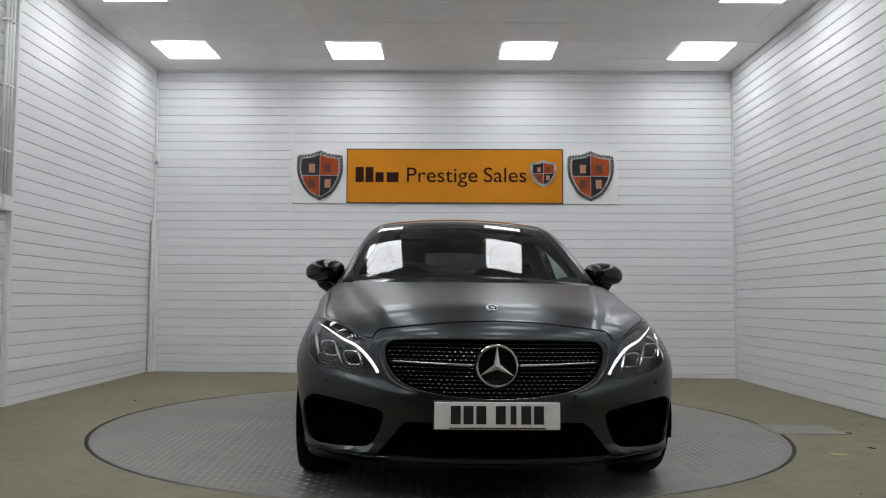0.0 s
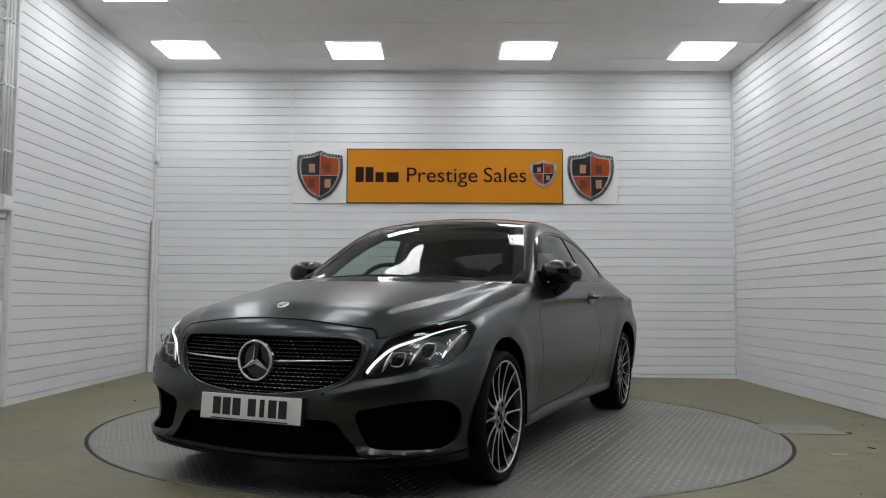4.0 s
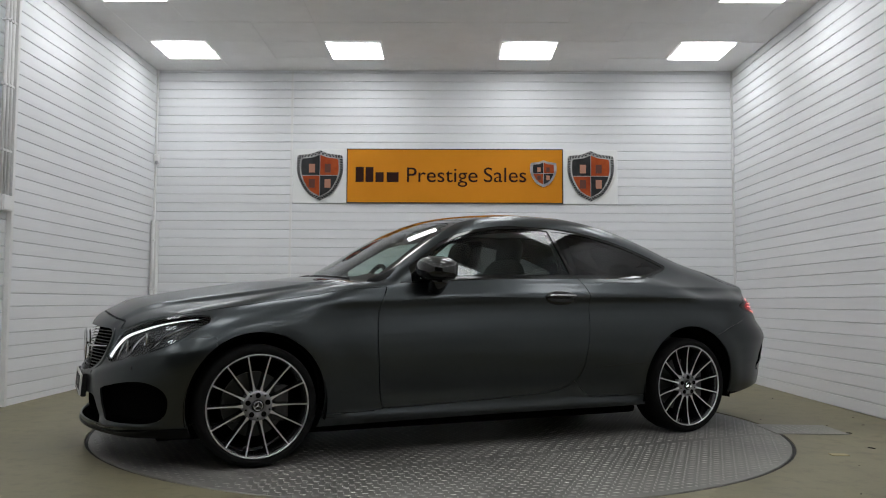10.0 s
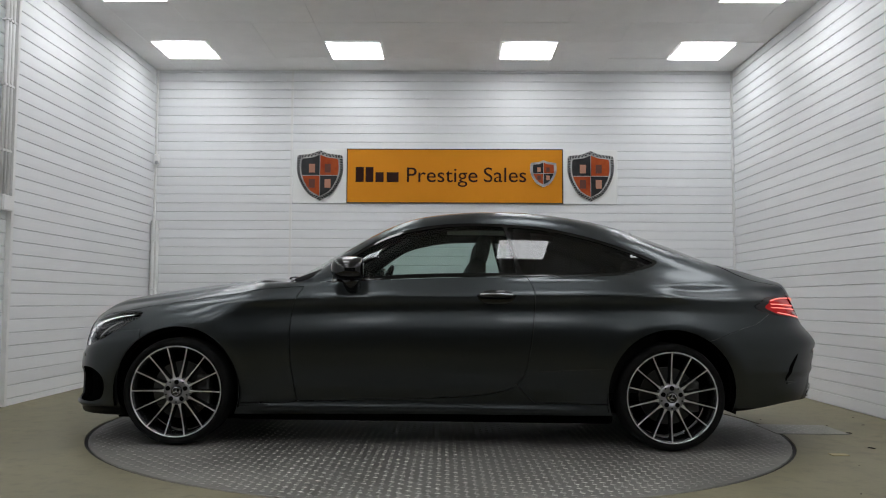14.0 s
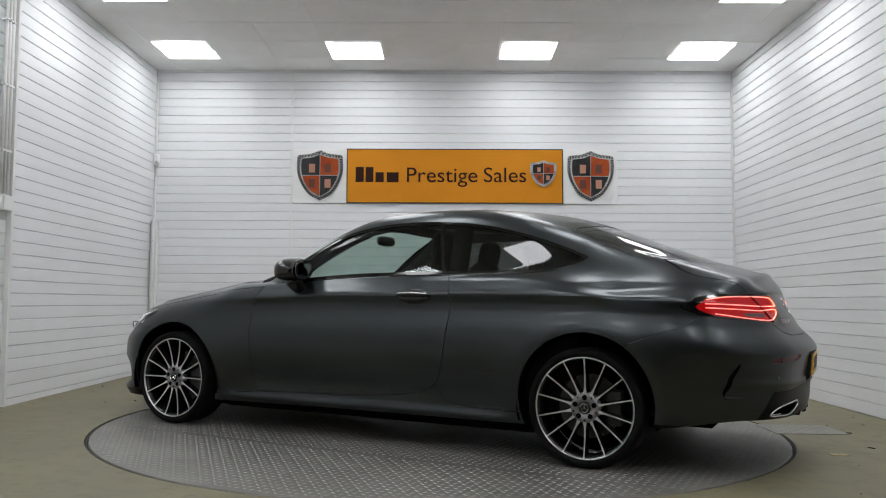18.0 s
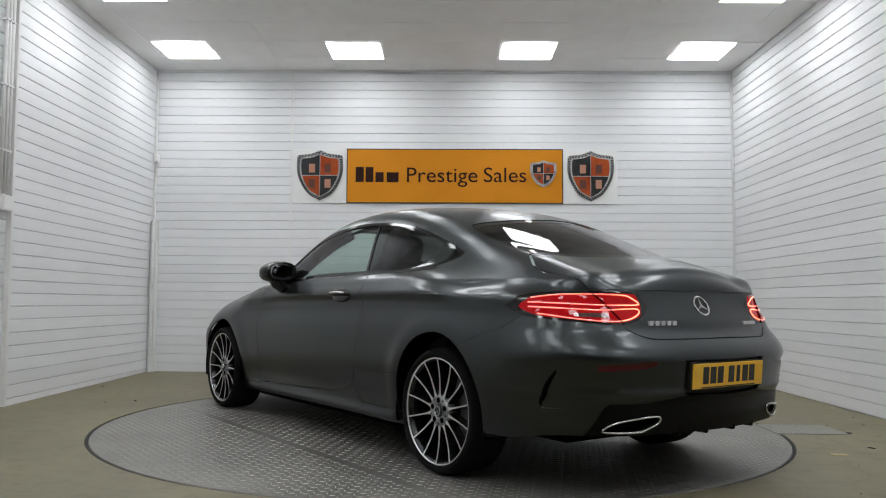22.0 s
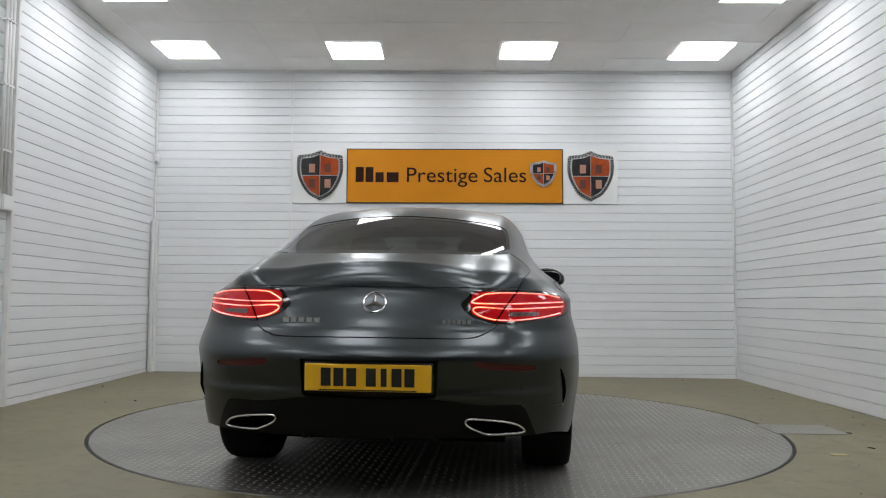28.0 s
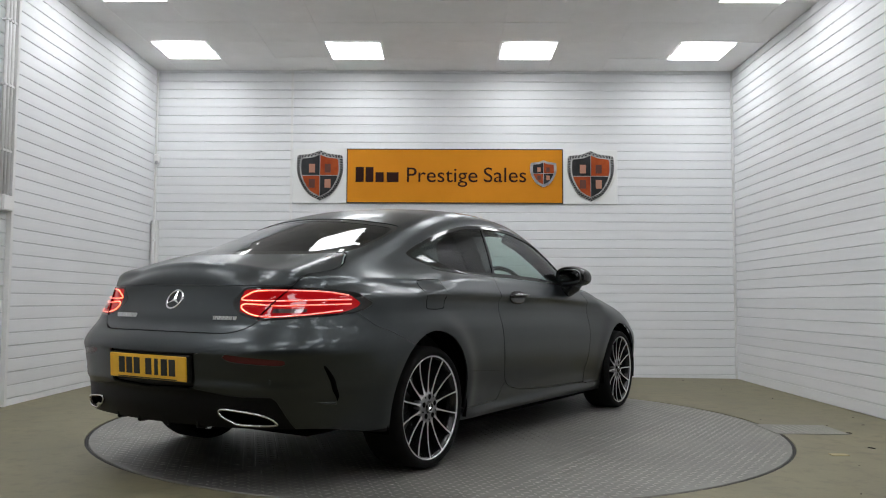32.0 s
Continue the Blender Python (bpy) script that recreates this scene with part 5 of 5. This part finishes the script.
# the sign hangs level above the middle of the wall
SX0, SX1, SZ0, SZ1 = -1.110, 1.344, 1.948, 2.570
sign = group_of("sign_board", "orange shop sign with dark lettering and a thin black edge", "sign")
part("panel", on_wall(SX0 + 0.008, SX1 - 0.008, SZ0 + 0.008, SZ1 - 0.008, 0.0, 0.020), ORANGE, sign)
bm = bmesh.new()
for x0, x1, z0, z1 in ((SX0, SX1, SZ0, SZ0 + 0.010), (SX0, SX1, SZ1 - 0.010, SZ1), (SX0, SX0 + 0.010, SZ0 + 0.010, SZ1 - 0.010), (SX1 - 0.010, SX1, SZ0 + 0.010, SZ1 - 0.010)):
    add_box(bm, x0, x1, WALL_Y - 0.023, WALL_Y, z0, z1)
part("edge_frame", bm, SIGN_EDGE, sign)


def lettering(text, x, z, size, mat, parent, width, out=0.0235, name="word"):
    c = bpy.data.curves.new(name, "FONT")
    c.body, c.size, c.extrude = text, size, 0.0015
    c.align_x = "LEFT"
    o = bpy.data.objects.new(name, c)
    scene.collection.objects.link(o)
    bpy.context.view_layer.update()
    me = bpy.data.meshes.new_from_object(o.evaluated_get(bpy.context.evaluated_depsgraph_get()))
    bpy.data.objects.remove(o)
    xs = [v.co.x for v in me.vertices]
    k = width / (max(xs) - min(xs))
    for v in me.vertices:
        v.co = Vector((x + (v.co.x - min(xs)) * k, WALL_Y - out - v.co.z, z + v.co.y))
    return part(name, me, mat, parent)


# the firm's own name is drawn as plain blocks, the plain words are lettered
for bx0, bx1, bz in ((-1.008, -0.915, 2.360), (-0.895, -0.805, 2.360), (-0.782, -0.690, 2.300), (-0.655, -0.520, 2.300)):
    part("letter_block", on_wall(bx0, bx1, 2.188, bz, 0.0205, 0.0235), SIGN_INK, sign)
lettering("Prestige", -0.425, 2.190, 0.240, SIGN_INK, sign, 0.800)
lettering("Sales", 0.447, 2.192, 0.240, SIGN_INK, sign, 0.480)


def shield_outline(w, h, n=10):
    """A heater shield with a raised middle of the top edge."""
    half = path_of([(0.0, 0.5), (0.18, 0.435), (0.34, 0.415), (0.47, 0.40)], 4) + path_of([(0.495, 0.36), (0.5, 0.10), (0.43, -0.12), (0.26, -0.36), (0.0, -0.5)], n)
    right = [(p[0] * w, p[1] * h) for p in half]
    return right + [(-x, z) for x, z in reversed(right[1:-1])]


def prism(outline, cx, cz, out0, out1, k=1.0):
    bm = bmesh.new()
    a = [bm.verts.new((cx + x * k, WALL_Y - out0, cz + z * k)) for x, z in outline]
    b = [bm.verts.new((cx + x * k, WALL_Y - out1, cz + z * k)) for x, z in outline]
    bm.faces.new(b)
    for i in range(len(a)):
        j = (i + 1) % len(a)
        bm.faces.new((a[i], a[j], b[j], b[i]))
    bmesh.ops.recalc_face_normals(bm, faces=bm.faces[:])
    return bm


def quarter_of(outline, sx, sz):
    """Cut a shield outline to one of its quarters."""
    poly = [(x, z) for x, z in outline]
    for axis, sign_ in ((0, sx), (1, sz)):
        out = []
        for a, b in zip(poly, poly[1:] + poly[:1]):
            da, db = a[axis] * sign_ - 0.004, b[axis] * sign_ - 0.004
            if da > 0:
                out.append(a)
            if (da > 0) != (db > 0):
                t = da / (da - db)
                out.append((a[0] + t * (b[0] - a[0]), a[1] + t * (b[1] - a[1])))
        poly = out
    return poly


def shield(cx, cz, w, h, out, label, size_name="shield_emblem"):
    g = group_of(size_name, label, "emblem")
    o = shield_outline(w, h)
    part("rim", prism(o, cx, cz, out, out + 0.018), SHIELD_SILVER, g, "silver patterned rim", False)
    inner = [(x * 0.80, z * 0.82) for x, z in o]
    for sx, sz, mat in ((-1, 1, SHIELD_DARK), (1, 1, SHIELD_RED), (-1, -1, SHIELD_RED), (1, -1, SHIELD_DARK)):
        part("field", prism(quarter_of(inner, sx, sz), cx, cz, out + 0.018, out + 0.024), mat, g)
        bx, bz = cx + sx * w * 0.17, cz + (0.14 if sz > 0 else -0.16) * h
        part("letter_block", box(bx - w * 0.065, bx + w * 0.065, WALL_Y - out - 0.027, WALL_Y - out - 0.0245, bz - h * 0.085, bz + h * 0.085), SHIELD_MARK if mat == SHIELD_DARK else SHIELD_MARK_DARK, g)
    # checks round the rim
    n = len(o)
    if w > 0.4:
        for k in range(0, n):
            a, b = Vector(o[k]), Vector(o[(k + 1) % n])
            for q in (0.955, 0.90):
                m2 = (a + b) / 2 * q
                if (k + (q > 0.93)) % 2:
                    part("check", box(cx + m2.x - 0.009, cx + m2.x + 0.009, WALL_Y - out - 0.0205, WALL_Y - out - 0.0185, cz + m2.y - 0.009, cz + m2.y + 0.009), SHIELD_DARK, g)
    return g


for x0, x1, cx in ((-1.724, SX0 - 0.002, -1.412), (SX1 + 0.002, 1.960, 1.655)):
    wb = group_of("sign_backing", "white square sign board fixed to the cladding beside the orange sign", "sign board")
    part("panel", on_wall(x0, x1, SZ0 - 0.002, SZ1 - 0.006, 0.0, 0.014, 0.002), SIGN_WHITE, wb)
    shield(cx, 2.260, 0.525, 0.578, 0.0145, "silver-rimmed shield emblem quartered in black and orange red")
shield(1.120, 2.288, 0.296, 0.305, 0.0205, "small silver-rimmed shield emblem on the orange sign", "small_shield")

# ---------- small things on the walls ----------
seam = group_of("wall_joint_strip", "narrow white joint strip between cladding boards", "trim", kind="structure")
part("strip", box(X_LEFT + 1.543, X_LEFT + 1.569, Y_BACK - 0.006, Y_BACK, 0.0, Z_CEIL), WHITE_PLASTIC, seam)
for nm, x0, x1 in (("corner_trim", X_LEFT, X_LEFT + 0.022), ("corner_trim", X_RIGHT - 0.022, X_RIGHT)):
    t = group_of(nm, "white plastic corner trim between two clad walls", "trim", kind="structure")
    part("strip", box(x0, x1, Y_BACK - 0.022, Y_BACK, 0.0, Z_CEIL, 0.004, 1), WHITE_PLASTIC, t)
cove = group_of("ceiling_trim", "dull white trim where wall meets ceiling", "trim", kind="structure")
part("strip", box(X_LEFT, X_RIGHT, Y_BACK - 0.02, Y_BACK, Z_CEIL - 0.009, Z_CEIL - 0.002), WHITE_PLASTIC, cove)

duct = group_of("pipe_boxing", "white vertical pipe boxing in the room corner", "pipe boxing")
part("cover", box(X_LEFT + 0.002, X_LEFT + 0.068, Y_BACK - 0.085, Y_BACK - 0.002, -0.02, 1.735, 0.004, 1), WHITE_PLASTIC, duct)
part("pipe", tube([(X_LEFT + 0.034, Y_BACK - 0.10, -0.01), (X_LEFT + 0.034, Y_BACK - 0.10, 1.73)], 0.018, 10), WHITE_PLASTIC, duct)
for z in (0.35, 0.95, 1.5):
    part("clip", box(X_LEFT + 0.01, X_LEFT + 0.06, Y_BACK - 0.122, Y_BACK - 0.086, z, z + 0.02, 0.003, 1), WHITE_PLASTIC, duct)

pir = group_of("alarm_sensor", "small white alarm detector high in the wall corner", "alarm sensor")
part("housing", blob((X_LEFT + 0.035, Y_BACK - 0.045, 2.430), (0.033, 0.036, 0.066), 12, 3.0), WHITE_PLASTIC, pir, "", True)
part("window", blob((X_LEFT + 0.042, Y_BACK - 0.062, 2.397), (0.022, 0.022, 0.026), 8, 2.5), GREY_PLASTIC, pir, "", True)

# conduits and boxes at the end of the left cladding
ct = group_of("cladding_end_trim", "white vertical end trim of the left cladding", "trim", kind="structure")
part("strip", box(X_LEFT - 0.03, X_LEFT + 0.012, LEFT_END - 0.03, LEFT_END + 0.004, -0.02, Z_CEIL, 0.004, 1), WHITE_PLASTIC, ct)
for y, r, z0 in ((LEFT_END - 0.075, 0.016, 1.62), (LEFT_END - 0.120, 0.014, 1.62), (LEFT_END - 0.165, 0.014, 1.62)):
    c = group_of("conduit", "white surface conduit running up the wall", "conduit", group="wall conduits")
    part("pipe", tube([(X_LEFT - 0.008, y, z0), (X_LEFT - 0.008, y, Z_CEIL - 0.002)], r, 10), WHITE_PLASTIC, c, "", True)
    for z in (1.95, 2.45, 2.95):
        part("saddle", box(X_LEFT - 0.028, X_LEFT + 0.012, y - r - 0.005, y + r + 0.005, z, z + 0.018, 0.002, 1), WHITE_PLASTIC, c)
jb = group_of("junction_box", "square white junction box below the conduits", "junction box")
part("body", box(X_LEFT - 0.03, X_LEFT + 0.035, LEFT_END - 0.20, LEFT_END - 0.055, 1.50, 1.62, 0.006), WHITE_PLASTIC, jb)
part("lid", box(X_LEFT + 0.036, X_LEFT + 0.042, LEFT_END - 0.195, LEFT_END - 0.06, 1.505, 1.615, 0.003, 1), WHITE_PLASTIC, jb)

# ---------- on the floor ----------
hatch = group_of("floor_hatch", "small bright tread-plate hatch let into the floor", "hatch", TILT)
part("plate", box(2.20, 2.68, -0.30, 0.09, -0.01, 0.004, 0.0015, 1), STEEL, hatch)
v, f = tread_bars(2.21, 2.67, -0.29, 0.08, 0.0, lambda x, y: math.hypot(x, y) > DISC_R + 0.04)
tagged(part("tread_bar", mesh_of("tread_bar", [(x, y, z + 0.004) for x, y, z in v], f), BRIGHT_STEEL, hatch), kind="stuff")
LEAF = vary(material("dry_scrap", (0.40, 0.34, 0.19), 0.7), 20.0, (0.34, 0.28, 0.15), (0.46, 0.39, 0.22))
leaf = tagged(part("floor_patch", box(2.215, 2.315, -1.03, -0.975, 0.0, 0.004, 0.0015, 1), LEAF), "pale scrap stuck to the concrete floor", "scrap")
leaf.matrix_basis = TILT
GRIT = material("dark_grit", (0.05, 0.045, 0.035), 0.8)
bm = bmesh.new()
rng = random.Random(4)
for k in range(90):
    a, r = rng.uniform(0, 2 * math.pi), rng.uniform(2.32, 4.6)
    x, y = r * math.cos(a), r * math.sin(a)
    if not (X_LEFT + 0.1 < x < X_RIGHT - 0.1 and -4.5 < y < Y_BACK - 0.1):
        continue
    s = rng.choice((0.004, 0.005, 0.007, 0.012))
    bmesh.ops.create_icosphere(bm, subdivisions=1, radius=s, matrix=Matrix.LocRotScale((x, y, s * 0.2), Euler((0, 0, rng.uniform(0, 3))), (rng.uniform(0.8, 2.5), 1, 0.4)))
grit = tagged(part("floor_grit", bm, GRIT), "scattered dark grit on the concrete", "grit", kind="stuff")
grit.matrix_basis = TILT


# ---------- what turns ----------
def angle(t):
    """Heading of the car in degrees at t seconds: a slow, nearly even turn, clockwise from above."""
    s = (t - 16) / 16
    return -173.1557 - 6.6873 * (t - 13) - 0.7259 * s * s - 0.1771 * s ** 3


def motions():
    steps = [0.8 * k for k in range(41)]
    walk(turntable, [(t, TILT @ pose(0, 0, 0, 0, 0, angle(t))) for t in steps])
    walk(car, [(t, TILT @ pose(0, 0, 0, 0, 0, angle(t)) @ pose(0.0943, 0.1194, 0)) for t in steps])


motions()
